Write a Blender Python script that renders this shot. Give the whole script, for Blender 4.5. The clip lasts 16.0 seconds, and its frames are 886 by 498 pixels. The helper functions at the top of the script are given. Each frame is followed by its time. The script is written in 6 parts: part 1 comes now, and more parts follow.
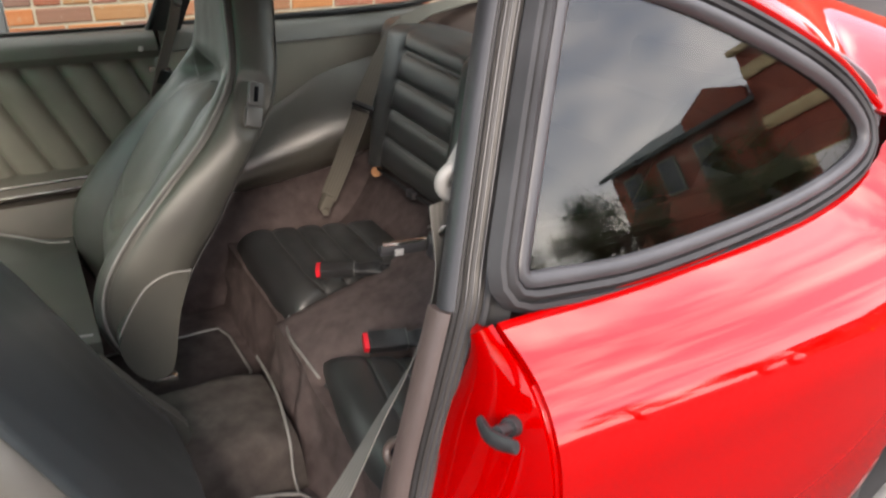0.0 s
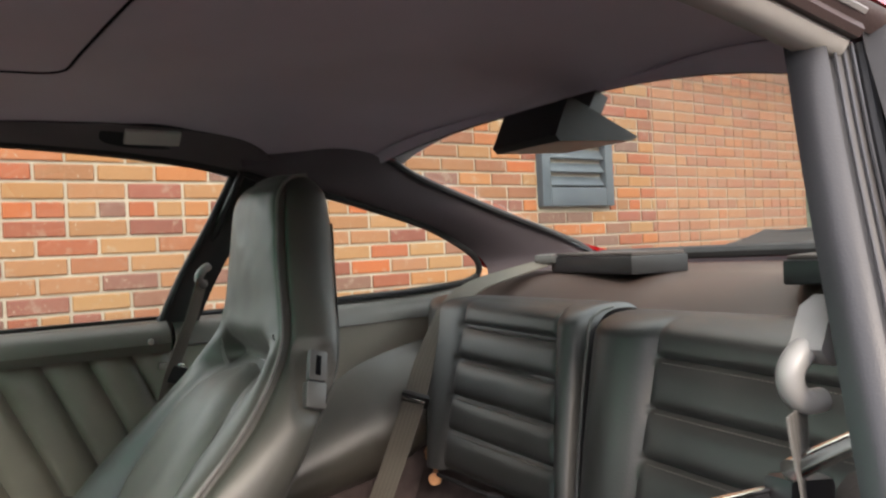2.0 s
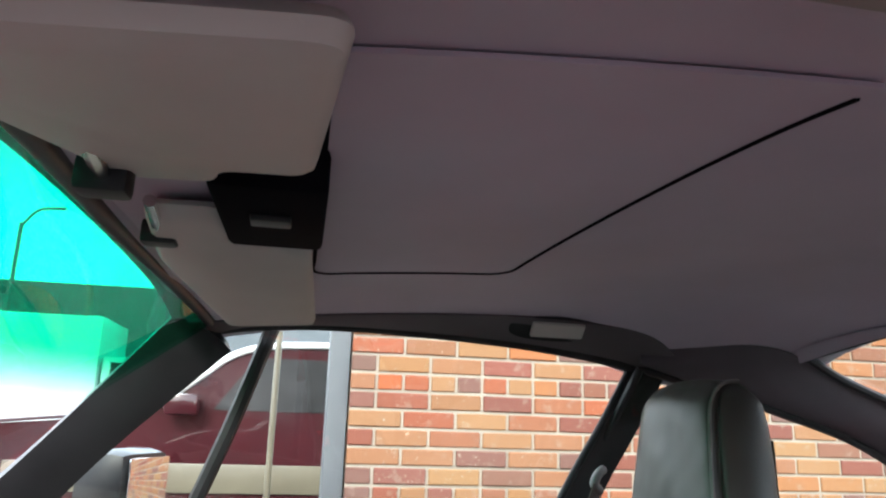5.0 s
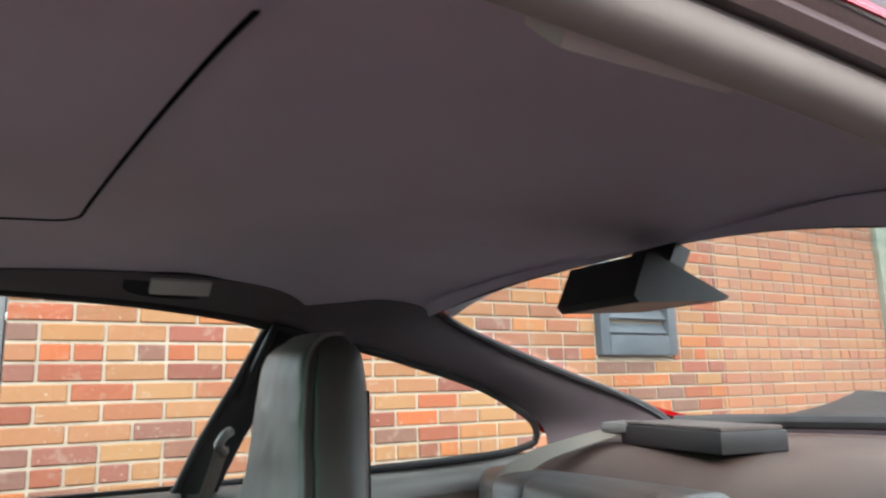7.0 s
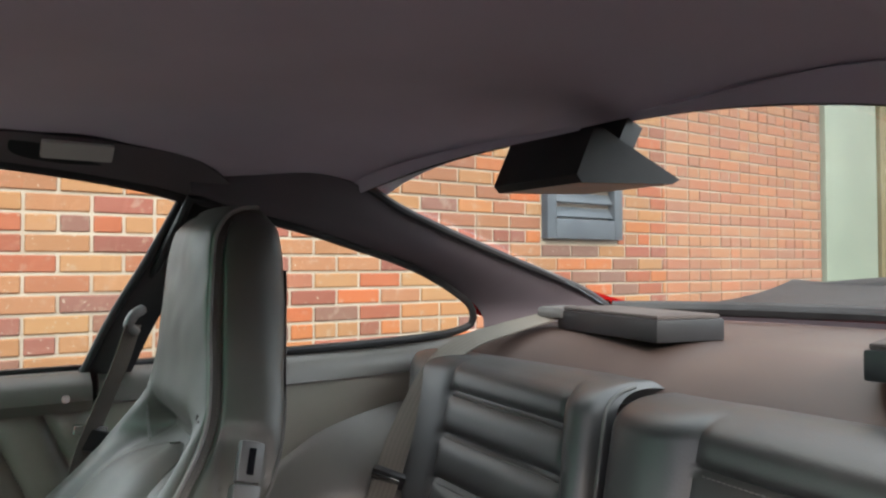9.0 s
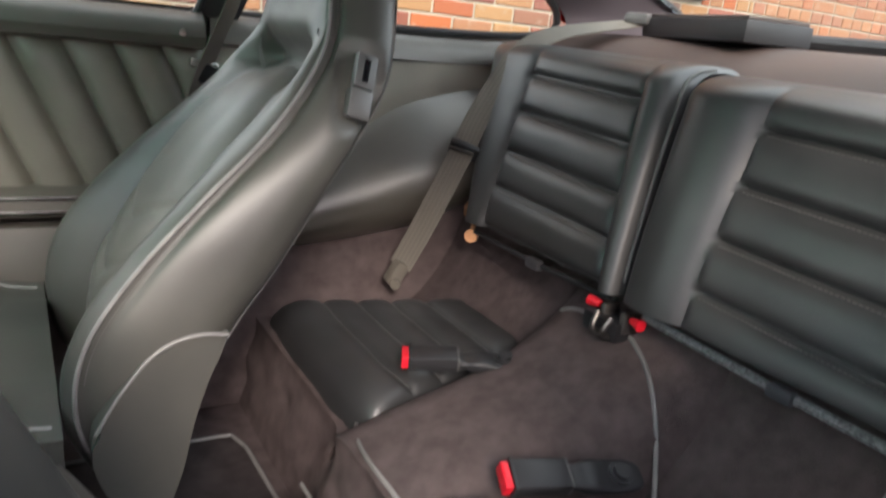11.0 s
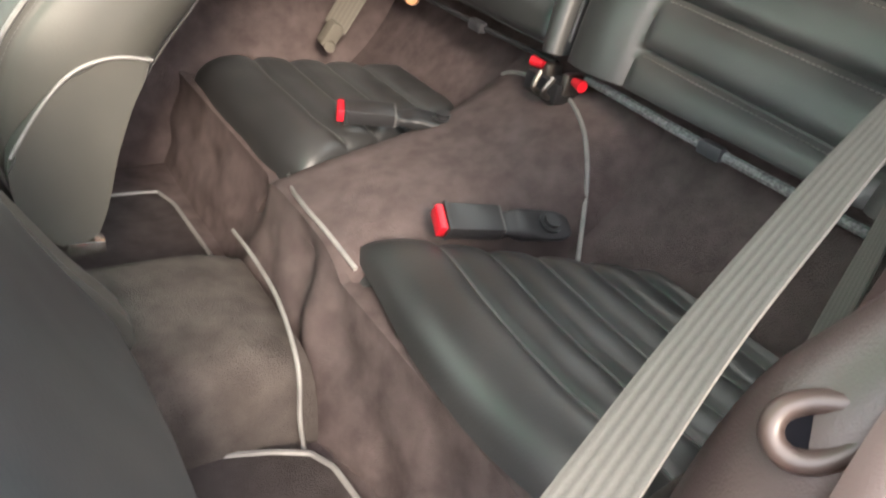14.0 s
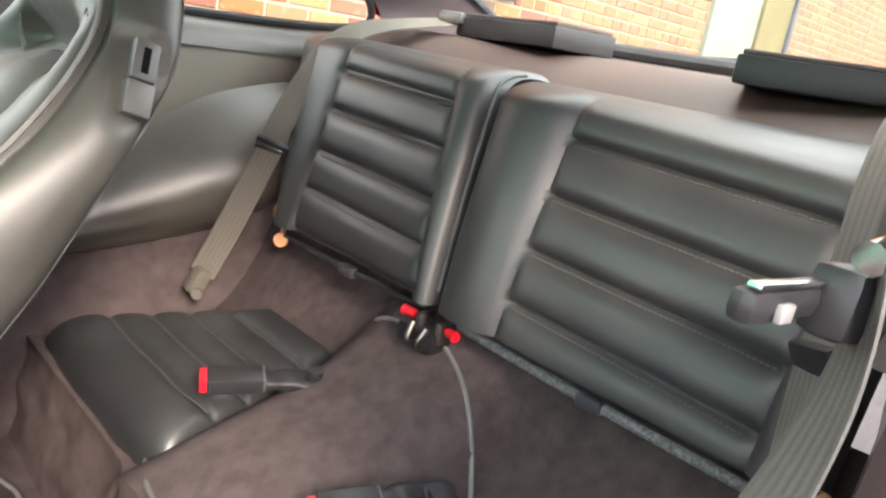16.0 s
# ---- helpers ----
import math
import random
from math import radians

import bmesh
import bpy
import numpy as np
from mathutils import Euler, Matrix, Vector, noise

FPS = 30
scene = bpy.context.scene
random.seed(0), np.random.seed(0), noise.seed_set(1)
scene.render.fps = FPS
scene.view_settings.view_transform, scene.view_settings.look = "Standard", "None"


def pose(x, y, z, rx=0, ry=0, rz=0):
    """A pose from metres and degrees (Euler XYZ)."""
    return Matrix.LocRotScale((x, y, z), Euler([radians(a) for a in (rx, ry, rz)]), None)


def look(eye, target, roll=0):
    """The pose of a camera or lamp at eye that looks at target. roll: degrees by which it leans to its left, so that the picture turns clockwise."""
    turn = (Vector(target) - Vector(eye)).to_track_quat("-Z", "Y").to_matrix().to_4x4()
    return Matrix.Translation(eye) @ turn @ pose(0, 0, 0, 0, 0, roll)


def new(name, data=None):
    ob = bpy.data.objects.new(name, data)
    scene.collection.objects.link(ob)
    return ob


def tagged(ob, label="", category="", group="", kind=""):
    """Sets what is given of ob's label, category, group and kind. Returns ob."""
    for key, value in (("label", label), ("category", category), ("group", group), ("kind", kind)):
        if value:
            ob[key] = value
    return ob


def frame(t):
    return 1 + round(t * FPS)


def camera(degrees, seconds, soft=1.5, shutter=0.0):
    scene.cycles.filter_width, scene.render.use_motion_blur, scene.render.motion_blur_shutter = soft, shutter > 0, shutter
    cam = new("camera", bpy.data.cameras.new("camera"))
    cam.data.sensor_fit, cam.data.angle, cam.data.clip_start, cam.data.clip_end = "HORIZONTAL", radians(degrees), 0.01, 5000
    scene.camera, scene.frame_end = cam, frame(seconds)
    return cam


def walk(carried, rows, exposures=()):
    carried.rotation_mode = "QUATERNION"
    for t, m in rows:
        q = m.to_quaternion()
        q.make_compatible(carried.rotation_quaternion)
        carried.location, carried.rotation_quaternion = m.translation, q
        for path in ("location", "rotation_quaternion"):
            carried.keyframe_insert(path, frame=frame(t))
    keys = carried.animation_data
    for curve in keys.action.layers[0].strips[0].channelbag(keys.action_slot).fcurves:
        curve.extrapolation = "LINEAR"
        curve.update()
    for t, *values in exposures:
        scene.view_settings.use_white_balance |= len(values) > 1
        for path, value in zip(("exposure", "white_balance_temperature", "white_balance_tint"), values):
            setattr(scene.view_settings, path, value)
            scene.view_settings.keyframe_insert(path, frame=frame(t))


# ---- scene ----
cam = camera(62.9, 16.0, 2.2, 0.3)
PATH = [
    (0, (-0.293, -1.141, 1.183), (0.613, 0.405, 0.295), 1.0),
    (0.5, (-0.279, -1.103, 1.193), (0.698, 0.49, 0.479), -0.3),
    (1, (-0.308, -0.993, 1.153), (0.743, 0.63, 0.641), -0.7),
    (1.5, (-0.326, -0.844, 1.066), (0.792, 0.797, 0.822), -1.8),
    (2, (-0.349, -0.776, 0.998), (0.775, 0.878, 0.996), -2.8),
    (2.5, (-0.411, -0.775, 0.981), (0.593, 0.943, 1.178), -3.7),
    (3, (-0.472, -0.744, 1.016), (0.244, 1.102, 1.303), -3.8),
    (3.2, (-0.469, -0.721, 1.015), (0.124, 1.163, 1.33), -4.6),
    (5.3, (-0.473, -0.635, 1.062), (-0.125, 1.276, 1.538), 2.0),
    (5.5, (-0.445, -0.641, 1.067), (-0.013, 1.253, 1.542), 1.6),
    (6, (-0.386, -0.657, 1.071), (0.265, 1.176, 1.534), 0.2),
    (6.5, (-0.328, -0.662, 1.053), (0.522, 1.096, 1.484), -1.0),
    (7, (-0.27, -0.652, 1.044), (0.729, 1.038, 1.425), -1.5),
    (7.5, (-0.205, -0.614, 1.036), (0.915, 1.015, 1.335), -2.0),
    (8, (-0.157, -0.589, 1.052), (1.011, 1.02, 1.268), -1.7),
    (10.3, (-0.256, -0.605, 1.01), (0.771, 1.09, 0.746), 3.1),
    (10.5, (-0.255, -0.626, 0.993), (0.764, 1.062, 0.659), 3.9),
    (11, (-0.296, -0.651, 0.896), (0.706, 0.984, 0.327), 6.3),
    (11.5, (-0.324, -0.667, 0.851), (0.676, 0.893, 0.098), 8.2),
    (12, (-0.318, -0.671, 0.812), (0.69, 0.775, -0.132), 10.3),
    (12.5, (-0.322, -0.678, 0.76), (0.708, 0.651, -0.322), 12.7),
    (13, (-0.32, -0.676, 0.753), (0.734, 0.583, -0.387), 14.0),
    (13.5, (-0.312, -0.667, 0.778), (0.771, 0.601, -0.327), 13.6),
    (14, (-0.305, -0.663, 0.815), (0.81, 0.659, -0.189), 12.4),
    (14.5, (-0.288, -0.656, 0.844), (0.877, 0.706, -0.043), 11.4),
    (15, (-0.277, -0.638, 0.873), (0.95, 0.741, 0.104), 10.5),
    (15.5, (-0.258, -0.616, 0.893), (1.04, 0.759, 0.241), 9.7),
    (16, (-0.242, -0.607, 0.907), (1.14, 0.736, 0.374), 9.6),
]
EXPOSURES = [(0, 3.05, 6600, 14), (1.5, 3.05, 6600, 15), (3, 3.25, 6300, 15), (5.5, 3.5, 5800, 13), (7, 3.4, 6050, 14), (8, 3.3, 6200, 15), (10.5, 3.2, 6250, 17), (11.5, 3.8, 6300, 16), (13, 4.08, 6600, 14), (14.5, 4.47, 6750, 13), (16, 4.32, 6550, 16)]
walk(cam, [(t, look(eye, target, roll)) for t, eye, target, roll in PATH], EXPOSURES)

# ---- light ----
MID = 0.045          # the car's centre line in y
world = bpy.data.worlds.new("sky")
scene.world = world
world.use_nodes = True
wn, wl = world.node_tree.nodes, world.node_tree.links
wn.clear()
w_out = wn.new("ShaderNodeOutputWorld")
w_bg = wn.new("ShaderNodeBackground")
w_sky = wn.new("ShaderNodeTexSky")
w_sky.sky_type = "NISHITA"
w_sky.sun_disc = False
w_sky.sun_elevation = radians(24)
w_sky.sun_rotation = radians(200)
w_co = wn.new("ShaderNodeTexCoord")
w_map = wn.new("ShaderNodeMapping")
w_map.inputs["Scale"].default_value = (1.6, 1.6, 2.6)
w_no = wn.new("ShaderNodeTexNoise")
w_no.inputs["Scale"].default_value = 1.9
w_no.inputs["Detail"].default_value = 3.5
w_no.inputs["Roughness"].default_value = 0.58
w_ramp = wn.new("ShaderNodeValToRGB")
w_ramp.color_ramp.elements[0].position = 0.42
w_ramp.color_ramp.elements[0].color = (2.6, 2.75, 3.1, 1)
w_ramp.color_ramp.elements[1].position = 0.66
w_ramp.color_ramp.elements[1].color = (9.0, 8.2, 7.2, 1)
w_mix = wn.new("ShaderNodeMix")
w_mix.data_type = "RGBA"
w_mix.inputs[0].default_value = 0.8
wl.new(w_co.outputs["Generated"], w_map.inputs["Vector"])
wl.new(w_map.outputs["Vector"], w_no.inputs["Vector"])
wl.new(w_no.outputs["Fac"], w_ramp.inputs["Fac"])
wl.new(w_sky.outputs["Color"], w_mix.inputs[6])
wl.new(w_ramp.outputs["Color"], w_mix.inputs[7])
wl.new(w_mix.outputs[2], w_bg.inputs["Color"])
wl.new(w_bg.outputs["Background"], w_out.inputs["Surface"])
w_bg.inputs["Strength"].default_value = 0.15
sun = new("sun", bpy.data.lights.new("sun", "SUN"))
sun.data.energy = 0.55
sun.data.angle = radians(14)
sun.data.color = (1.0, 0.88, 0.72)
sun.matrix_world = look((0, 0, 0), (0.35, 0.9, -0.55))

# ---- materials ----


def nodes_of(name):
    m = bpy.data.materials.new(name)
    m.use_nodes = True
    nt = m.node_tree
    return m, nt.nodes, nt.links, nt.nodes["Principled BSDF"]


def grained(name, dark, light, rough, scale, bump, dist=0.002, metal=0.0, coat=0.0, patch=6.0, spec=0.5, vor=False):
    """A surface with colour patches, fine grain in the roughness and a bump at true size."""
    m, n, l, b = nodes_of(name)
    co = n.new("ShaderNodeTexCoord")
    big = n.new("ShaderNodeTexNoise")
    big.inputs["Scale"].default_value = patch
    big.inputs["Detail"].default_value = 7.0
    ramp = n.new("ShaderNodeValToRGB")
    ramp.color_ramp.elements[0].position, ramp.color_ramp.elements[1].position = 0.32, 0.7
    ramp.color_ramp.elements[0].color, ramp.color_ramp.elements[1].color = (*dark, 1), (*light, 1)
    if vor:
        fine = n.new("ShaderNodeTexVoronoi")
        fine_out = "Distance"
    else:
        fine = n.new("ShaderNodeTexNoise")
        fine.inputs["Detail"].default_value = 3.0
        fine_out = "Fac"
    fine.inputs["Scale"].default_value = scale
    mr = n.new("ShaderNodeMapRange")
    mr.inputs["To Min"].default_value, mr.inputs["To Max"].default_value = max(0.02, rough - 0.1), min(1.0, rough + 0.1)
    bp = n.new("ShaderNodeBump")
    bp.inputs["Strength"].default_value, bp.inputs["Distance"].default_value = bump, dist
    l.new(co.outputs["Object"], big.inputs["Vector"])
    l.new(co.outputs["Object"], fine.inputs["Vector"])
    l.new(big.outputs["Fac"], ramp.inputs["Fac"])
    l.new(ramp.outputs["Color"], b.inputs["Base Color"])
    l.new(big.outputs["Fac"], mr.inputs["Value"])
    l.new(mr.outputs["Result"], b.inputs["Roughness"])
    l.new(fine.outputs[fine_out], bp.inputs["Height"])
    l.new(bp.outputs["Normal"], b.inputs["Normal"])
    b.inputs["Metallic"].default_value = metal
    b.inputs["Coat Weight"].default_value = coat
    b.inputs["Coat Roughness"].default_value = 0.02
    b.inputs["Coat IOR"].default_value = 1.56
    b.inputs["Specular IOR Level"].default_value = spec
    return m


def paned(name, tint):
    """Thin clear or tinted glass: gloss by its angle over plain passing light."""
    m, n, l, b = nodes_of(name)
    n.remove(b)
    out = n["Material Output"]
    tr, gl, mx, fr = (n.new("ShaderNodeBsdfTransparent"), n.new("ShaderNodeBsdfGlossy"), n.new("ShaderNodeMixShader"), n.new("ShaderNodeLayerWeight"))
    pw, sc = n.new("ShaderNodeMath"), n.new("ShaderNodeMath")
    pw.operation, sc.operation = "POWER", "MULTIPLY_ADD"
    pw.inputs[1].default_value, sc.inputs[1].default_value, sc.inputs[2].default_value = 5.0, 0.8, 0.055
    tr.inputs["Color"].default_value = (*tint, 1)
    gl.inputs["Roughness"].default_value = 0.0
    fr.inputs["Blend"].default_value = 0.5
    l.new(fr.outputs["Facing"], pw.inputs[0])
    l.new(pw.outputs[0], sc.inputs[0])
    l.new(sc.outputs[0], mx.inputs["Fac"])
    l.new(tr.outputs["BSDF"], mx.inputs[1])
    l.new(gl.outputs["BSDF"], mx.inputs[2])
    l.new(mx.outputs["Shader"], out.inputs["Surface"])
    return m


LEATHER = grained("black_leather", (0.021, 0.0213, 0.0213), (0.034, 0.0342, 0.0338), 0.45, 380, 0.2, 0.0006, patch=9, spec=0.56, vor=True)
# Black leather toned lighter: light from the door opening is in the colour.
SEAT_LEATHER = grained("lit_tone_black_leather", (0.036, 0.036, 0.032), (0.058, 0.057, 0.049), 0.49, 420, 0.12, 0.0006, patch=7, spec=0.58, vor=True)
ARM_LEATHER = grained("olive_black_armrest", (0.050, 0.046, 0.038), (0.075, 0.070, 0.058), 0.34, 420, 0.16, 0.0006, patch=6, spec=1.0, vor=True)
PILLAR_BROWN = grained("red_brown_leatherette", (0.032, 0.020, 0.018), (0.050, 0.032, 0.028), 0.42, 420, 0.15, 0.0006, patch=9, spec=0.5, vor=True)
PILLAR_PALE = grained("creased_brown_leatherette", (0.040, 0.029, 0.027), (0.060, 0.045, 0.041), 0.42, 700, 0.28, 0.0005, patch=8, spec=0.6, vor=True)
PILLAR_COVER = grained("grey_brown_leatherette", (0.014, 0.014, 0.016), (0.023, 0.023, 0.026), 0.42, 700, 0.15, 0.0005, patch=8, spec=0.38, vor=True)
GUIDE_BROWN = grained("brown_guide_plastic", (0.034, 0.024, 0.021), (0.050, 0.036, 0.031), 0.4, 500, 0.08, 0.0004, patch=12, spec=0.4)
TAG_GREEN = grained("green_card", (0.05, 0.45, 0.10), (0.06, 0.52, 0.13), 0.5, 200, 0.05, 0.0003, patch=10)
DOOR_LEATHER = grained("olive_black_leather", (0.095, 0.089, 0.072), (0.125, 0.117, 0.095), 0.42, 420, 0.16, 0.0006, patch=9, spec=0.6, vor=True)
CUSHION_LEATHER = grained("blacker_cushion_leather", (0.016, 0.0163, 0.0167), (0.027, 0.0273, 0.0278), 0.42, 380, 0.2, 0.0006, patch=9, spec=0.52, vor=True)
LEATHER_SOFT = grained("black_leather_insert", (0.060, 0.060, 0.054), (0.085, 0.084, 0.074), 0.5, 600, 0.2, 0.0006, patch=14, spec=0.5, vor=True)
TRIM_LEATHER = grained("brown_black_leatherette", (0.064, 0.057, 0.049), (0.088, 0.078, 0.067), 0.48, 600, 0.25, 0.0007, patch=7, spec=0.6, vor=True)
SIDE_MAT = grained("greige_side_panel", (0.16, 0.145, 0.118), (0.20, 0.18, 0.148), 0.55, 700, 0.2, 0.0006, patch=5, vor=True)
SHELF_MAT = grained("shelf_leatherette", (0.037, 0.025, 0.022), (0.056, 0.039, 0.033), 0.55, 700, 0.2, 0.0006, patch=6, spec=0.3, vor=True)
SHELL_MAT = grained("seat_back_plastic", (0.017, 0.0205, 0.022), (0.027, 0.032, 0.034), 0.32, 260, 0.08, 0.0008, patch=5, spec=0.5)
CARPET = grained("dark_brown_carpet", (0.069, 0.053, 0.052), (0.104, 0.082, 0.080), 1.0, 620, 1.0, 0.004, patch=34, spec=0.08)
# Dark brown pile, darkened further to hold the front seat's shade.
MAT_PILE = grained("shade_toned_mat_pile", (0.036, 0.030, 0.030), (0.058, 0.049, 0.049), 1.0, 620, 1.0, 0.004, patch=30, spec=0.05)
CARPET_MAT = grained("worn_brown_carpet", (0.046, 0.039, 0.036), (0.080, 0.069, 0.064), 1.0, 520, 1.0, 0.004, patch=24, spec=0.08)
HEADLINER_MAT = grained("headliner_vinyl", (0.44, 0.39, 0.455), (0.55, 0.485, 0.565), 0.75, 1100, 0.2, 0.0004, patch=2.5, spec=0.3)
# Headliner tone darkened here to paint the far rail's shade.
RAIL_LINER = grained("shaded_rail_lining", (0.10, 0.087, 0.092), (0.14, 0.12, 0.126), 0.7, 900, 0.2, 0.0005, patch=4, spec=0.3)
# Headliner vinyl again, darkened to carry the rear pillars' shade.
PILLAR_VINYL = grained("shaded_pillar_vinyl", (0.080, 0.069, 0.080), (0.115, 0.099, 0.115), 0.65, 900, 0.2, 0.0005, patch=4, spec=0.4)
VISOR_MAT = grained("visor_vinyl", (0.45, 0.43, 0.40), (0.55, 0.53, 0.49), 0.62, 800, 0.2, 0.0005, patch=5)
BAR_GREY = grained("grey_rope_edging", (0.07, 0.07, 0.07), (0.20, 0.20, 0.20), 0.8, 500, 0.8, 0.002, patch=260, spec=0.2)
SPEAKER_CLOTH = grained("brown_grey_speaker_cloth", (0.050, 0.042, 0.040), (0.075, 0.064, 0.060), 0.85, 900, 0.6, 0.0008, patch=8, spec=0.2)
PIPING_MAT = grained("light_grey_piping", (0.12, 0.116, 0.112), (0.19, 0.184, 0.176), 0.5, 500, 0.2, 0.0004, patch=30)
STITCH_MAT = grained("grey_thread", (0.085, 0.085, 0.08), (0.125, 0.12, 0.115), 0.8, 800, 0.2, 0.0004, patch=30)
PAINT = grained("red_car_paint", (0.21, 0.0, 0.0), (0.235, 0.0, 0.0), 0.5, 2500, 0.004, 0.0002, coat=0.85, patch=1.5, spec=0.0)
JAMB_PAINT = grained("red_jamb_paint", (0.20, 0.0, 0.0), (0.23, 0.0, 0.0), 0.5, 2500, 0.004, 0.0002, coat=0.35, patch=1.5, spec=0.0)
RUBBER = grained("black_rubber", (0.016, 0.016, 0.017), (0.030, 0.030, 0.032), 0.55, 500, 0.15, 0.0005, patch=12, spec=0.22)
FRAME_MAT = grained("grey_black_window_trim", (0.027, 0.027, 0.030), (0.042, 0.042, 0.046), 0.38, 400, 0.08, 0.0004, patch=10, spec=0.35)
GUIDE_LIGHT = grained("pale_grey_guide_plastic", (0.17, 0.167, 0.16), (0.22, 0.217, 0.21), 0.38, 500, 0.08, 0.0004, patch=14, spec=0.4)
GUIDE_GREY = grained("mid_grey_plastic", (0.060, 0.060, 0.060), (0.085, 0.085, 0.084), 0.38, 500, 0.1, 0.0004, patch=12, spec=0.4)
RAIL_MAT = grained("grey_ribbed_seal", (0.034, 0.032, 0.030), (0.052, 0.049, 0.047), 0.45, 300, 0.12, 0.0005, patch=10, spec=0.3)
RAIL_MID = grained("mid_grey_seal_lip", (0.12, 0.114, 0.108), (0.16, 0.153, 0.145), 0.55, 300, 0.12, 0.0005, patch=10, spec=0.4)
# Same seal as RAIL_MAT; sky reflected on its underside is put into the colour.
RAIL_LIGHT = grained("sheen_toned_seal", (0.24, 0.228, 0.208), (0.31, 0.295, 0.27), 0.6, 300, 0.12, 0.0005, patch=10, spec=0.25)
DULL_STEEL = grained("dull_steel", (0.12, 0.112, 0.105), (0.20, 0.185, 0.172), 0.48, 200, 0.1, 0.0004, metal=1.0, patch=40)
BLACK_PLASTIC = grained("black_plastic", (0.012, 0.012, 0.013), (0.022, 0.022, 0.024), 0.4, 700, 0.15, 0.0004, patch=9, spec=0.3)
# Near-black tone stands for the shade inside slots, pockets and the sunroof joint.
RECESS = grained("black_recess_shade", (0.003, 0.003, 0.004), (0.006, 0.006, 0.008), 0.9, 400, 0.2, 0.0005, patch=9, spec=0.05)
GREY_PLASTIC = grained("grey_plastic", (0.12, 0.12, 0.118), (0.17, 0.17, 0.167), 0.4, 500, 0.1, 0.0004, patch=12, spec=0.4)
RED_PLASTIC = grained("red_plastic", (0.42, 0.006, 0.015), (0.50, 0.009, 0.02), 0.4, 300, 0.05, 0.0003, patch=20)
STEEL = grained("bright_steel", (0.55, 0.55, 0.53), (0.70, 0.70, 0.68), 0.22, 200, 0.05, 0.0003, metal=1.0, patch=25)
MIRROR = grained("mirror_glass", (0.82, 0.84, 0.85), (0.84, 0.86, 0.87), 0.02, 50, 0.0, 0.0001, metal=1.0, patch=5)
COPPER = grained("rusty_bolt", (0.42, 0.20, 0.09), (0.60, 0.32, 0.16), 0.45, 300, 0.3, 0.0006, metal=0.6, patch=60)
MORTAR = grained("mortar", (0.22, 0.185, 0.145), (0.30, 0.258, 0.205), 0.95, 260, 0.5, 0.003, patch=5)
ASPHALT = grained("dark_asphalt_paving", (0.020, 0.0195, 0.019), (0.036, 0.035, 0.034), 0.9, 180, 0.8, 0.006, patch=0.8)
SLATE = grained("grey_metal_louvre", (0.046, 0.056, 0.069), (0.065, 0.076, 0.089), 0.5, 120, 0.1, 0.001, patch=6, spec=0.3)
POST_MAT = grained("grey_downpipe", (0.075, 0.080, 0.088), (0.11, 0.115, 0.122), 0.5, 150, 0.1, 0.001, patch=4)
WHITE_PAINT = grained("pale_green_white_paint", (0.15, 0.185, 0.145), (0.19, 0.225, 0.18), 0.5, 60, 0.1, 0.001, patch=3)
OLIVE_PAINT = grained("olive_tan_paint", (0.10, 0.082, 0.036), (0.14, 0.12, 0.054), 0.55, 60, 0.1, 0.001, patch=3)
MAROON = grained("maroon_car_paint", (0.030, 0.004, 0.007), (0.042, 0.006, 0.009), 0.3, 900, 0.02, 0.0004, coat=0.5, patch=2, spec=0.2)
TAN_PAINT = grained("tan_car_trim", (0.10, 0.085, 0.058), (0.14, 0.12, 0.082), 0.4, 300, 0.05, 0.0005, coat=0.2, patch=3)
VAN_WHITE = grained("white_van_paint", (0.66, 0.66, 0.66), (0.76, 0.76, 0.76), 0.35, 300, 0.03, 0.0005, coat=0.6, patch=2)
FAR_BRICK = grained("far_red_brick", (0.20, 0.055, 0.035), (0.30, 0.09, 0.055), 0.9, 40, 0.4, 0.01, patch=2)
STONE_BAND = grained("sandstone_band", (0.42, 0.33, 0.18), (0.54, 0.44, 0.26), 0.85, 30, 0.2, 0.005, patch=2)
SLATE_ROOF = grained("slate_roof", (0.10, 0.13, 0.13), (0.16, 0.19, 0.19), 0.7, 14, 0.5, 0.02, patch=3)
BARK = grained("bark", (0.05, 0.035, 0.022), (0.09, 0.065, 0.045), 0.95, 30, 0.8, 0.02, patch=4)
LEAVES = grained("leaves", (0.03, 0.055, 0.018), (0.075, 0.11, 0.035), 0.7, 30, 0.2, 0.005, patch=1.5)
FAR_ROOFS = grained("far_building", (0.06, 0.07, 0.08), (0.10, 0.11, 0.12), 0.8, 3, 0.1, 0.01, patch=0.6)
YELLOW = grained("yellow_rail_paint", (0.55, 0.36, 0.02), (0.66, 0.44, 0.03), 0.45, 80, 0.1, 0.001, patch=4)
TYRE_MAT = grained("tyre_rubber", (0.012, 0.012, 0.012), (0.022, 0.022, 0.022), 0.8, 200, 0.3, 0.001, patch=12)
GLASS_CLEAR = paned("clear_car_glass", (0.90, 0.95, 0.92))
GLASS_GREEN = paned("shade_band_windscreen", (0.80, 0.93, 0.89))
gn, gk = GLASS_GREEN.node_tree.nodes, GLASS_GREEN.node_tree.links
g_co, g_sep, g_map, g_mix = gn.new("ShaderNodeTexCoord"), gn.new("ShaderNodeSeparateXYZ"), gn.new("ShaderNodeMapRange"), gn.new("ShaderNodeMix")
g_map.inputs["From Min"].default_value, g_map.inputs["From Max"].default_value = 1.06, 1.13
g_mix.data_type = "RGBA"
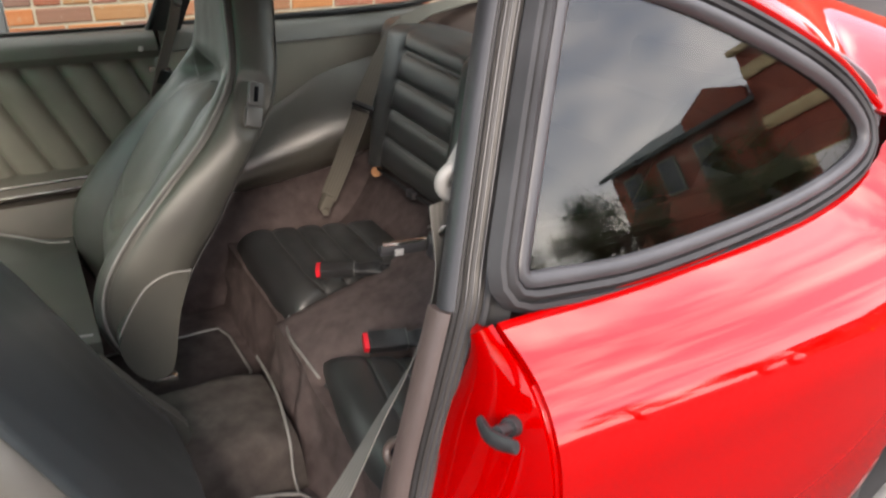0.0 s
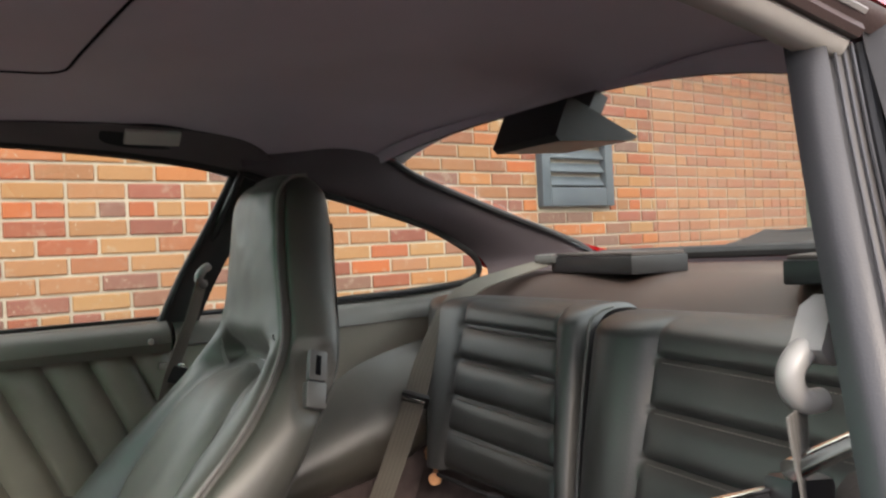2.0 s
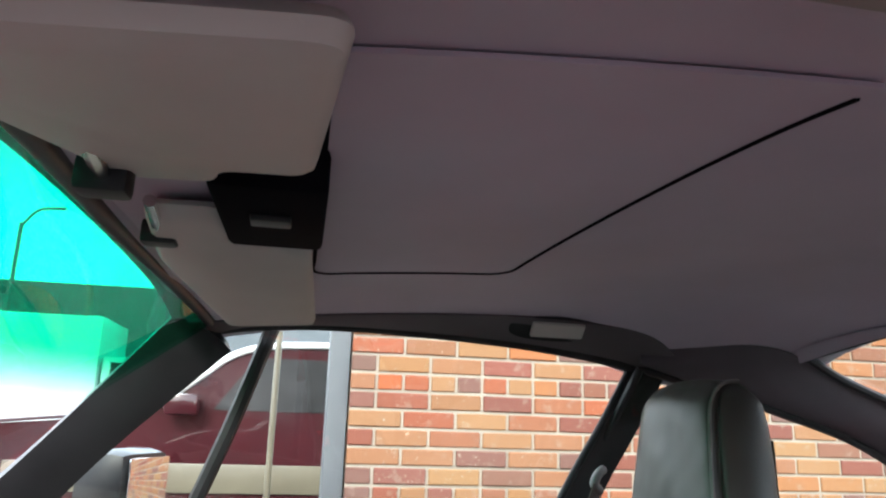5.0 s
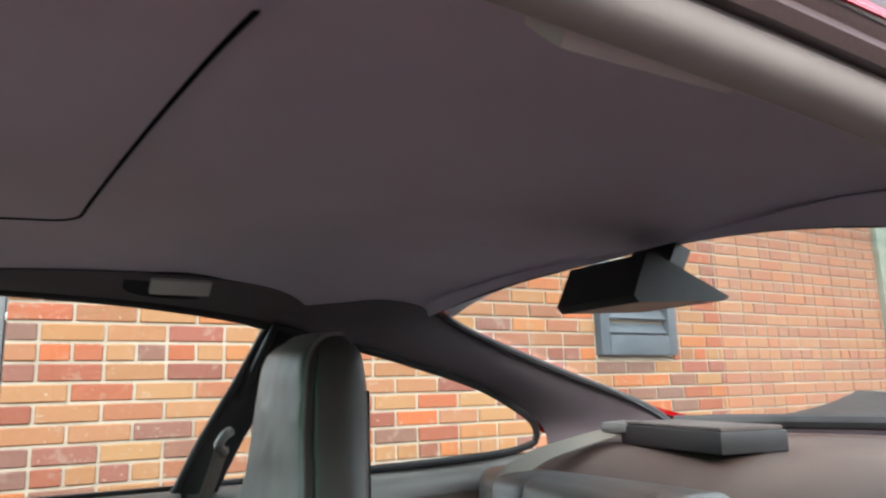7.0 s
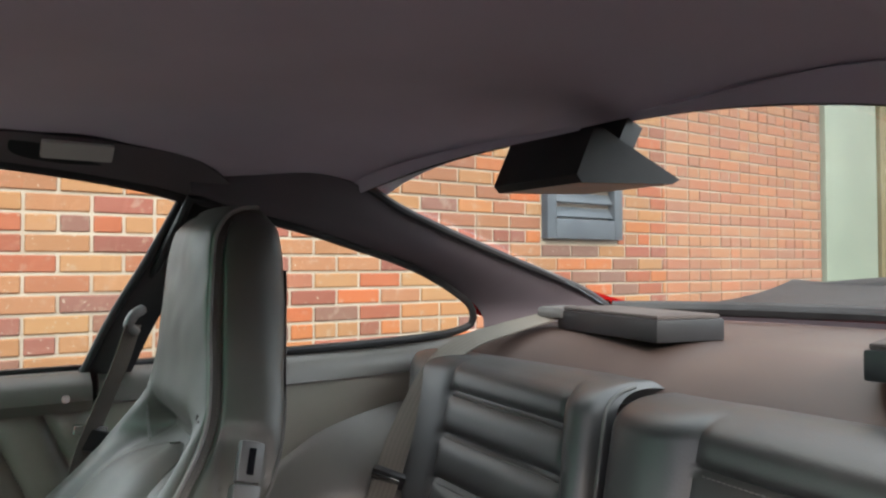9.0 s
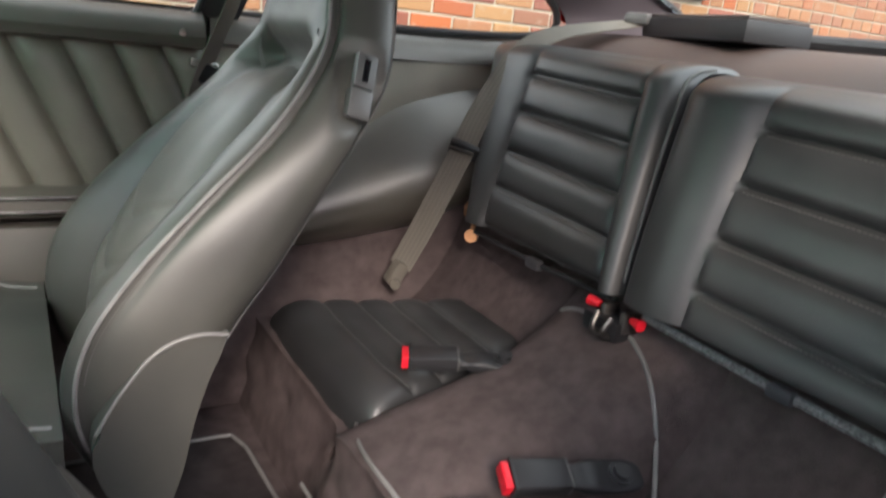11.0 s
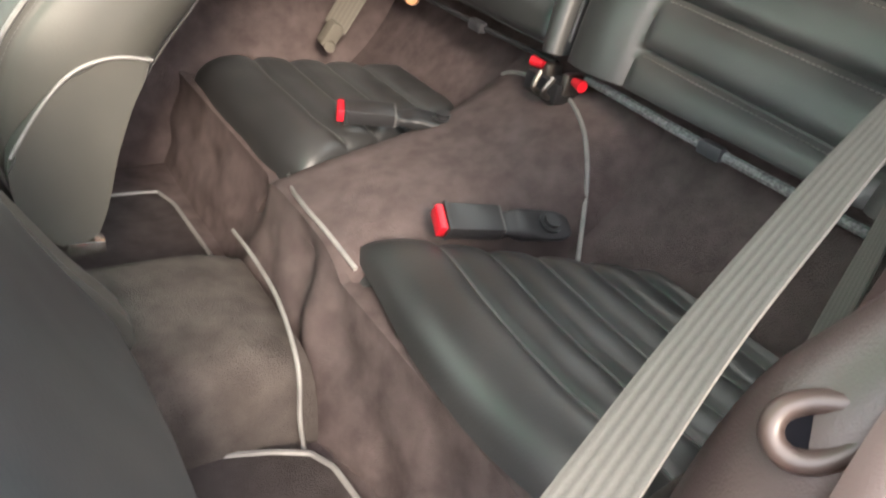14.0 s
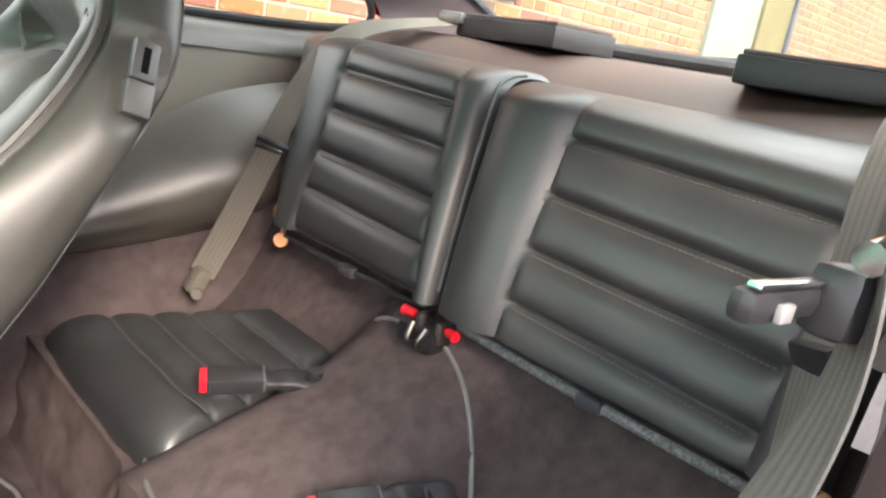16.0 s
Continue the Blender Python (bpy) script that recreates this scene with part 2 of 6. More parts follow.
g_mix.inputs[6].default_value, g_mix.inputs[7].default_value = (0.88, 0.92, 0.90, 1), (0.10, 0.60, 0.40, 1)
gk.new(g_co.outputs["Object"], g_sep.inputs["Vector"])
gk.new(g_sep.outputs["Z"], g_map.inputs["Value"])
gk.new(g_map.outputs["Result"], g_mix.inputs[0])
gk.new(g_mix.outputs[2], gn["Transparent BSDF"].inputs["Color"])
GLASS_QUARTER = paned("smoked_quarter_glass", (0.30, 0.31, 0.30))


def webbing(name, dark, light):
    """Woven belt: lengthwise ribs by the band's own width coordinate."""
    m, n, l, b = nodes_of(name)
    uv = n.new("ShaderNodeUVMap")
    sep = n.new("ShaderNodeSeparateXYZ")
    mul = n.new("ShaderNodeMath")
    mul.operation = "MULTIPLY"
    mul.inputs[1].default_value = 2 * math.pi * 6
    sn = n.new("ShaderNodeMath")
    sn.operation = "SINE"
    weave = n.new("ShaderNodeTexNoise")
    weave.inputs["Scale"].default_value = 1300
    weave.inputs["Detail"].default_value = 1.0
    co = n.new("ShaderNodeTexCoord")
    add = n.new("ShaderNodeMath")
    add.operation = "MULTIPLY_ADD"
    add.inputs[1].default_value = 0.26
    ramp = n.new("ShaderNodeValToRGB")
    ramp.color_ramp.elements[0].position, ramp.color_ramp.elements[1].position = 0.12, 0.88
    ramp.color_ramp.elements[0].color, ramp.color_ramp.elements[1].color = (*dark, 1), (*light, 1)
    bp = n.new("ShaderNodeBump")
    bp.inputs["Strength"].default_value, bp.inputs["Distance"].default_value = 0.6, 0.0008
    l.new(uv.outputs["UV"], sep.inputs["Vector"])
    l.new(sep.outputs["X"], mul.inputs[0])
    l.new(mul.outputs[0], sn.inputs[0])
    l.new(co.outputs["Object"], weave.inputs["Vector"])
    l.new(sn.outputs[0], add.inputs[0])
    l.new(weave.outputs["Fac"], add.inputs[2])
    l.new(add.outputs[0], ramp.inputs["Fac"])
    l.new(ramp.outputs["Color"], b.inputs["Base Color"])
    l.new(add.outputs[0], bp.inputs["Height"])
    l.new(bp.outputs["Normal"], b.inputs["Normal"])
    b.inputs["Roughness"].default_value = 0.72
    b.inputs["Specular IOR Level"].default_value = 0.35
    return m


BELT_LIGHT = webbing("grey_belt_webbing", (0.074, 0.071, 0.065), (0.116, 0.111, 0.102))
BELT_DARK = webbing("taupe_belt_webbing", (0.086, 0.077, 0.064), (0.112, 0.101, 0.084))


def brick_material():
    m, n, l, b = nodes_of("brick")
    info = n.new("ShaderNodeObjectInfo")
    geo = n.new("ShaderNodeNewGeometry")
    add = n.new("ShaderNodeMath")
    add.operation = "ADD"
    frac = n.new("ShaderNodeMath")
    frac.operation = "FRACT"
    ramp = n.new("ShaderNodeValToRGB")
    cr = ramp.color_ramp
    cr.interpolation = "LINEAR"
    tones = [(0.0, (0.27, 0.073, 0.022)), (0.14, (0.135, 0.044, 0.030)), (0.30, (0.225, 0.112, 0.044)), (0.44, (0.265, 0.085, 0.026)), (0.58, (0.115, 0.062, 0.047)), (0.72, (0.185, 0.056, 0.036)), (0.86, (0.235, 0.127, 0.053)), (1.0, (0.210, 0.090, 0.042))]
    cr.elements[0].position, cr.elements[0].color = tones[0][0], (*tones[0][1], 1)
    cr.elements[1].position, cr.elements[1].color = tones[-1][0], (*tones[-1][1], 1)
    for p, c in tones[1:-1]:
        e = cr.elements.new(p)
        e.color = (*c, 1)
    co = n.new("ShaderNodeTexCoord")
    spot = n.new("ShaderNodeTexNoise")
    spot.inputs["Scale"].default_value = 22
    spot.inputs["Detail"].default_value = 8
    hue = n.new("ShaderNodeValToRGB")
    hue.color_ramp.elements[0].position, hue.color_ramp.elements[1].position = 0.60, 0.70
    hue.color_ramp.elements[0].color, hue.color_ramp.elements[1].color = (0, 0, 0, 1), (0.32, 0.32, 0.32, 1)
    lime = n.new("ShaderNodeMix")
    lime.data_type = "RGBA"
    lime.inputs[7].default_value = (0.27, 0.225, 0.175, 1)
    fine = n.new("ShaderNodeTexNoise")
    fine.inputs["Scale"].default_value = 170
    fine.inputs["Detail"].default_value = 4
    bp = n.new("ShaderNodeBump")
    bp.inputs["Strength"].default_value, bp.inputs["Distance"].default_value = 0.5, 0.004
    l.new(info.outputs["Random"], add.inputs[0])
    l.new(geo.outputs["Random Per Island"], add.inputs[1])
    l.new(add.outputs[0], frac.inputs[0])
    l.new(frac.outputs[0], ramp.inputs["Fac"])
    l.new(geo.outputs["Position"], spot.inputs["Vector"])
    l.new(geo.outputs["Position"], fine.inputs["Vector"])
    l.new(spot.outputs["Fac"], hue.inputs["Fac"])
    # flecks of old white paint, in patches of the wall
    fleck, area, cut, both, most = n.new("ShaderNodeTexNoise"), n.new("ShaderNodeTexNoise"), n.new("ShaderNodeMapRange"), n.new("ShaderNodeMath"), n.new("ShaderNodeMath")
    fleck.inputs["Scale"].default_value, fleck.inputs["Detail"].default_value = 75, 3
    area.inputs["Scale"].default_value = 1.6
    cut.inputs["From Min"].default_value, cut.inputs["From Max"].default_value = 0.66, 0.70
    keep = n.new("ShaderNodeMapRange")
    keep.inputs["From Min"].default_value, keep.inputs["From Max"].default_value = 0.42, 0.60
    both.operation, most.operation = "MULTIPLY", "MAXIMUM"
    l.new(geo.outputs["Position"], fleck.inputs["Vector"])
    l.new(geo.outputs["Position"], area.inputs["Vector"])
    l.new(fleck.outputs["Fac"], cut.inputs["Value"])
    l.new(area.outputs["Fac"], keep.inputs["Value"])
    l.new(cut.outputs["Result"], both.inputs[0])
    l.new(keep.outputs["Result"], both.inputs[1])
    l.new(both.outputs[0], most.inputs[0])
    l.new(hue.outputs["Color"], most.inputs[1])
    l.new(most.outputs[0], lime.inputs[0])
    # the stretch past the straight joint is cleaned and more even
    sep, past, even = n.new("ShaderNodeSeparateXYZ"), n.new("ShaderNodeMapRange"), n.new("ShaderNodeMix")
    even.data_type = "RGBA"
    even.inputs[7].default_value = (0.245, 0.108, 0.062, 1)
    past.inputs["From Min"].default_value, past.inputs["From Max"].default_value, past.inputs["To Max"].default_value = 3.12, 3.14, 0.62
    l.new(geo.outputs["Position"], sep.inputs[0])
    l.new(sep.outputs["X"], past.inputs["Value"])
    l.new(past.outputs["Result"], even.inputs[0])
    l.new(ramp.outputs["Color"], even.inputs[6])
    l.new(even.outputs[2], lime.inputs[6])
    l.new(lime.outputs[2], b.inputs["Base Color"])
    l.new(fine.outputs["Fac"], bp.inputs["Height"])
    l.new(bp.outputs["Normal"], b.inputs["Normal"])
    b.inputs["Roughness"].default_value = 0.9
    return m


BRICK = brick_material()

# ---- mesh helpers ----


def part(name, bm, material, parent=None, label="", smooth=True):
    """Links a bmesh as one mesh object under a thing or a part."""
    me = bpy.data.meshes.new(name)
    bmesh.ops.recalc_face_normals(bm, faces=bm.faces)
    bm.to_mesh(me)
    bm.free()
    me.materials.append(material)
    if smooth:
        me.shade_smooth()
        me.set_sharp_from_angle(angle=radians(42))
    ob = new(name, me)
    ob.parent = parent
    return tagged(ob, label) if label else ob


def thing(name, label, category, group="", kind=""):
    ob = new(name)
    ob.empty_display_size = 0.05
    return tagged(ob, label, category, group, kind)


def spline(pts, n, closed=False):
    """n points evenly along a smooth curve through pts."""
    p = [np.array(q, float) for q in pts]
    k = len(p)
    out = []
    segs = k if closed else k - 1
    for i in range(segs):
        a, b = p[i], p[(i + 1) % k]
        a0 = p[i - 1] if closed or i > 0 else 2 * a - b
        b1 = p[(i + 2) % k] if closed or i + 2 < k else 2 * b - a
        for s in np.linspace(0, 1, 16, endpoint=False):
            out.append(0.5 * (2 * a + (b - a0) * s + (2 * a0 - 5 * a + 4 * b - b1) * s * s + (3 * a - a0 - 3 * b + b1) * s ** 3))
    out.append(p[0] if closed else p[-1])
    out = np.array(out)
    d = np.r_[0, np.cumsum(np.linalg.norm(np.diff(out, axis=0), axis=1))]
    at = np.linspace(0, d[-1], n + 1)[:-1] if closed else np.linspace(0, d[-1], n)
    return np.array([[np.interp(s, d, out[:, j]) for j in range(out.shape[1])] for s in at])


def curve_at(xs, ys):
    """A smooth function through a few values."""
    xs, ys = np.array(xs, float), np.array(ys, float)
    m = np.gradient(ys, xs)

    def f(x):
        x = min(max(x, xs[0]), xs[-1])
        i = min(int(np.searchsorted(xs, x, "right")) - 1, len(xs) - 2)
        h = xs[i + 1] - xs[i]
        s = (x - xs[i]) / h
        return (2 * s ** 3 - 3 * s * s + 1) * ys[i] + (s ** 3 - 2 * s * s + s) * h * m[i] + (3 * s * s - 2 * s ** 3) * ys[i + 1] + (s ** 3 - s * s) * h * m[i + 1]
    return f


def grid_mesh(P, closed_u=False, closed_v=False):
    nu, nv = P.shape[:2]
    bm = bmesh.new()
    vs = [[bm.verts.new(P[i, j]) for j in range(nv)] for i in range(nu)]
    for i in range(nu if closed_u else nu - 1):
        for j in range(nv if closed_v else nv - 1):
            a, b = vs[i][j], vs[(i + 1) % nu][j]
            c, d = vs[(i + 1) % nu][(j + 1) % nv], vs[i][(j + 1) % nv]
            bm.faces.new((a, b, c, d))
    return bm, vs


def sheet(fn, nu, nv, thick=0.0):
    """A surface fn(u, v), u and v from 0 to 1, with a second skin thick behind it."""
    P = np.array([[fn(u, v) for v in np.linspace(0, 1, nv)] for u in np.linspace(0, 1, nu)], float)
    bm, vs = grid_mesh(P)
    if thick:
        du, dv = np.gradient(P, axis=0), np.gradient(P, axis=1)
        N = np.cross(du, dv)
        N /= np.linalg.norm(N, axis=2, keepdims=True) + 1e-12
        Q = P - N * thick
        ws = [[bm.verts.new(Q[i, j]) for j in range(nv)] for i in range(nu)]
        for i in range(nu - 1):
            for j in range(nv - 1):
                bm.faces.new((ws[i][j], ws[i][j + 1], ws[i + 1][j + 1], ws[i + 1][j]))
        for i in range(nu - 1):
            for j in (0, nv - 1):
                bm.faces.new((vs[i][j], vs[i + 1][j], ws[i + 1][j], ws[i][j]))
        for j in range(nv - 1):
            for i in (0, nu - 1):
                bm.faces.new((vs[i][j], vs[i][j + 1], ws[i][j + 1], ws[i][j]))
    return bm


def between(a, b, thick=0.0, nu=40, nv=8, bulge=0.0, axis=(0, 0, 1)):
    """A surface spanned from one smooth curve to another."""
    A, B, ax = spline(a, nu), spline(b, nu), np.array(axis, float)

    def f(u, v):
        i = int(round(u * (nu - 1)))
        return A[i] * (1 - v) + B[i] * v + ax * bulge * 4 * v * (1 - v)
    return sheet(f, nu, nv, thick)


def loft(rings, caps=True):
    """A skin over closed rings of equal count."""
    R = np.array(rings, float)
    bm, vs = grid_mesh(R, closed_v=True)
    if caps:
        for ring in (vs[0], vs[-1]):
            bm.faces.new(ring)
    return bm


def frames_along(P, closed=False):
    T = np.gradient(P, axis=0)
    if closed:
        T = np.roll(P, -1, 0) - np.roll(P, 1, 0)
    T /= np.linalg.norm(T, axis=1, keepdims=True) + 1e-12
    ref = np.array((0.0, 0.0, 1.0)) if abs(T[0][2]) < 0.9 else np.array((1.0, 0.0, 0.0))
    U = []
    u = np.cross(T[0], ref)
    for t in T:
        u = u - t * (u @ t)
        u /= np.linalg.norm(u) + 1e-12
        U.append(u.copy())
    return T, np.array(U), np.cross(T, np.array(U))


def tube(pts, r, n=8, closed=False, count=0, flat=1.0):
    """A round bar along a curve; flat squeezes it across."""
    P = spline(pts, count, closed) if count else np.array(pts, float)
    T, U, V = frames_along(P, closed)
    rr = r if callable(r) else (lambda s: r)
    k = len(P)
    rings = [[P[i] + rr(i / max(1, k - 1)) * (math.cos(a) * U[i] + flat * math.sin(a) * V[i]) for a in np.linspace(0, 2 * math.pi, n, endpoint=False)] for i in range(k)]
    R = np.array(rings)
    bm, vs = grid_mesh(R, closed_u=closed, closed_v=True)
    if not closed:
        for ring in (vs[0], vs[-1]):
            bm.faces.new(ring)
    return bm


def band(pts, width, thick, across, count=40):
    """A flat strap along a curve; across is its width direction or a curve of them. Carries a width coordinate."""
    P = spline(pts, count)
    W = spline(across, count) if np.ndim(across) > 1 else np.tile(np.array(across, float), (count, 1))
    T = np.gradient(P, axis=0)
    T /= np.linalg.norm(T, axis=1, keepdims=True)
    W = W - T * (W * T).sum(1, keepdims=True)
    W /= np.linalg.norm(W, axis=1, keepdims=True)
    N = np.cross(T, W)
    cols = np.linspace(-0.5, 0.5, 13)
    bm = bmesh.new()
    uvl = bm.loops.layers.uv.new("UVMap")
    top = [[bm.verts.new(P[i] + W[i] * c * width + N[i] * thick / 2) for c in cols] for i in range(count)]
    bot = [[bm.verts.new(P[i] + W[i] * c * width - N[i] * thick / 2) for c in cols] for i in range(count)]
    for i in range(count - 1):
        for j in range(len(cols) - 1):
            for g in (top, bot):
                f = bm.faces.new((g[i][j], g[i + 1][j], g[i + 1][j + 1], g[i][j + 1]))
                for lp, c in zip(f.loops, (cols[j], cols[j], cols[j + 1], cols[j + 1])):
                    lp[uvl].uv = (c + 0.5, 0)
        for j in (0, len(cols) - 1):
            bm.faces.new((top[i][j], top[i + 1][j], bot[i + 1][j], bot[i][j]))
    for i in (0, count - 1):
        for j in range(len(cols) - 1):
            bm.faces.new((top[i][j], top[i][j + 1], bot[i][j + 1], bot[i][j]))
    return bm


def box(c, size, bevel=0.004, m=None, seg=2):
    """A block with rounded edges, centred at c, turned by m about its centre."""
    bm = bmesh.new()
    bmesh.ops.create_cube(bm, size=1)
    bmesh.ops.scale(bm, vec=size, verts=bm.verts)
    if bevel:
        bmesh.ops.bevel(bm, geom=bm.edges[:], offset=bevel, segments=seg, affect="EDGES", profile=0.6)
    if m is not None:
        bmesh.ops.transform(bm, matrix=m, verts=bm.verts)
    bmesh.ops.translate(bm, vec=c, verts=bm.verts)
    return bm


def joined(*bms):
    out = bms[0]
    for b in bms[1:]:
        me = bpy.data.meshes.new("tmp")
        b.to_mesh(me)
        b.free()
        out.from_mesh(me)
        bpy.data.meshes.remove(me)
    return out


def plate(outline, normal, thick, bevel=0.0):
    """A flat plate over a closed outline of points, thick along the normal."""
    nrm = Vector(normal).normalized()
    bm = bmesh.new()
    a = [bm.verts.new(p) for p in outline]
    b = [bm.verts.new(Vector(p) - nrm * thick) for p in outline]
    bm.faces.new(a)
    bm.faces.new(list(reversed(b)))
    k = len(a)
    for i in range(k):
        bm.faces.new((a[i], a[(i + 1) % k], b[(i + 1) % k], b[i]))
    if bevel:
        rim = [e for e in bm.edges if (e.verts[0] in a and e.verts[1] in a)]
        bmesh.ops.bevel(bm, geom=rim, offset=bevel, segments=2, affect="EDGES")
    return bm


def rod(a, b, r, n=12, r2=None):
    a, b = np.array(a, float), np.array(b, float)
    return tube([a, a * 0.5 + b * 0.5, b], (lambda s: r + ((r if r2 is None else r2) - r) * s), n)


def stitches(pts, step, size, count=400):
    """Short thread stitches along a curve, in one mesh."""
    P = spline(pts, count)
    d = np.r_[0, np.cumsum(np.linalg.norm(np.diff(P, axis=0), axis=1))]
    bms = bmesh.new()
    for s in np.arange(step / 2, d[-1] - step / 2, step):
        a = np.array([np.interp(s - step * 0.33, d, P[:, k]) for k in range(3)])
        b = np.array([np.interp(s + step * 0.33, d, P[:, k]) for k in range(3)])
        t = (b - a) / (np.linalg.norm(b - a) + 1e-12)
        u = np.cross(t, (0.3, 0.5, 0.8))
        u /= np.linalg.norm(u)
        w = np.cross(t, u)
        ring = [[bms.verts.new(p + size * (math.cos(q) * u + math.sin(q) * w)) for q in (0, 1.57, 3.14, 4.71)] for p in (a, b)]
        for k in range(4):
            bms.faces.new((ring[0][k], ring[0][(k + 1) % 4], ring[1][(k + 1) % 4], ring[1][k]))
        bms.faces.new(ring[0])
        bms.faces.new(ring[1])
    return bms

# ---- the place outside ----
def ground_sheet():
    bm = bmesh.new()
    bmesh.ops.create_grid(bm, x_segments=2, y_segments=2, size=900)
    return bm


tagged(part("ground", ground_sheet(), ASPHALT), "dark grey asphalt of a parking lot", "ground", kind="structure")

WALL_Y, COURSE, WALL_X0 = 2.08, 0.0665, -0.306
wall = tagged(part("wall_brick", box((5.9, WALL_Y + 0.1415, 2.2), (12.4, 0.30, 4.4), 0), MORTAR), "red and brown brick wall with pale mortar joints", "wall", kind="structure")
tagged(part("trim", box((-0.344, WALL_Y + 0.10, 2.2), (0.074, 0.20, 4.4), 0.006), POST_MAT), "grey metal corner post at the wall's end", "trim", kind="structure")

# the painted doorway far along the wall
doorway = thing("door_1", "pale green doorway with olive frame in the brick wall", "door", kind="structure")
part("panel", box((5.13, WALL_Y - 0.02, 2.0), (0.72, 0.06, 2.2), 0.008), WHITE_PAINT, doorway)
part("frame", box((5.76, WALL_Y - 0.03, 1.95), (0.50, 0.08, 2.3), 0.008), OLIVE_PAINT, doorway)
part("edge_strip", box((6.05, WALL_Y - 0.04, 1.95), (0.06, 0.10, 2.3), 0.008), SLATE, doorway)
part("sill", box((5.42, WALL_Y - 0.07, 0.84), (1.40, 0.16, 0.10), 0.01), WHITE_PAINT, doorway)

vent = thing("wall_vent", "slate-grey metal louvre vent set in the brick wall", "vent", kind="structure")
VX0, VX1, VZ0, VZ1 = 2.20, 2.73, 1.19, 1.66
for nm, c, sz in (("frame_side", (VX0 + 0.03, WALL_Y - 0.02, (VZ0 + VZ1) / 2), (0.06, 0.07, VZ1 - VZ0)), ("frame_side", (VX1 - 0.03, WALL_Y - 0.02, (VZ0 + VZ1) / 2), (0.06, 0.07, VZ1 - VZ0)),
                  ("frame_rail", ((VX0 + VX1) / 2, WALL_Y - 0.02, VZ0 + 0.05), (VX1 - VX0 - 0.122, 0.07, 0.10)), ("frame_rail", ((VX0 + VX1) / 2, WALL_Y - 0.02, VZ1 - 0.03), (VX1 - VX0 - 0.122, 0.07, 0.06))):
    part(nm, box(c, sz, 0.004), SLATE, vent)
part("backing", box(((VX0 + VX1) / 2, WALL_Y + 0.004, (VZ0 + VZ1) / 2), (VX1 - VX0 - 0.13, 0.006, VZ1 - VZ0 - 0.05), 0), BLACK_PLASTIC, vent)
for k in range(5):
    part("slat", box(((VX0 + VX1) / 2, WALL_Y - 0.022, VZ0 + 0.135 + k * 0.073), (VX1 - VX0 - 0.124, 0.012, 0.062), 0.002, pose(0, 0, 0, -34, 0, 0)), SLATE, vent)

tagged(part("bollard", tube([(-0.60, 3.0, 0.0), (-0.60, 3.0, 0.8), (-0.60, 3.0, 1.6)], 0.015, 12), TAN_PAINT), "slim pale yellow post on the asphalt", "post")


# a parked estate car beyond the wall's end
def parked_suv():
    ob = thing("parked_suv", "maroon sport utility car with tan lower trim, parked", "car")
    y0, y1 = 5.0, 6.75
    prof = [(-2.75, 0.45), (-2.78, 0.75), (-2.66, 0.95), (-1.55, 1.05), (-0.98, 1.50), (-0.65, 1.58), (1.6, 1.60), (1.95, 1.50), (2.1, 1.05), (2.12, 0.45)]
    ring = [(p[0], p[1]) for p in prof]

    def at(y, k):
        mid = [(x, 0.45 + (z - 0.45) * (1 - 0.0 * k)) for x, z in ring]
        return [(x * (1 - 0.02 * k), y, z - 0.04 * k) for x, z in mid]
    part("body", loft([at(y0 + 0.10, 1), at(y0, 0), at((y0 + y1) / 2, -0.6), at(y1, 0), at(y1 - 0.1, 1)][1:4]), MAROON, ob)
    part("lower_trim", box((-0.3, y0 - 0.012, 0.62), (4.3, 0.03, 0.20), 0.008), TAN_PAINT, ob)
    for a, b in (((-0.84, -0.10)), ((-0.02, 0.85)), ((0.93, 1.75))):
        zt = 1.49
        pts = [(a - (0.26 if a < -0.5 else 0), y0 - 0.006, 1.10), (b, y0 - 0.006, 1.10), (b, y0 - 0.006, zt), (a + 0.02, y0 - 0.006, zt)]
        w = part("window", plate(pts, (0, -1, 0), 0.01), BLACK_PLASTIC, ob)
    part("windscreen_pillar", tube([(-1.56, y0 - 0.01, 1.06), (-1.2, y0 - 0.01, 1.34), (-0.97, y0 - 0.01, 1.51), (-0.6, y0 - 0.01, 1.59), (0.4, y0 - 0.01, 1.61)], 0.026, 8, count=24), VAN_WHITE, ob, "silver pillar and roof trim")
    part("hood_edge", tube([(-2.6, y0 - 0.004, 0.97), (-2.1, y0 - 0.004, 1.02), (-1.56, y0 - 0.004, 1.06)], 0.012, 8, count=12), MAROON, ob)
    part("wing_mirror", box((-1.30, y0 - 0.12, 1.13), (0.24, 0.16, 0.15), 0.04), MAROON, ob)
    for x in (-1.9, 1.35):
        wh = part("wheel", rod((x, y0 + 0.02, 0.36), (x, y0 + 0.26, 0.36), 0.36, 28), TYRE_MAT, ob)
        part("rim", rod((x, y0 + 0.005, 0.36), (x, y0 + 0.05, 0.36), 0.2, 20), STEEL, wh)


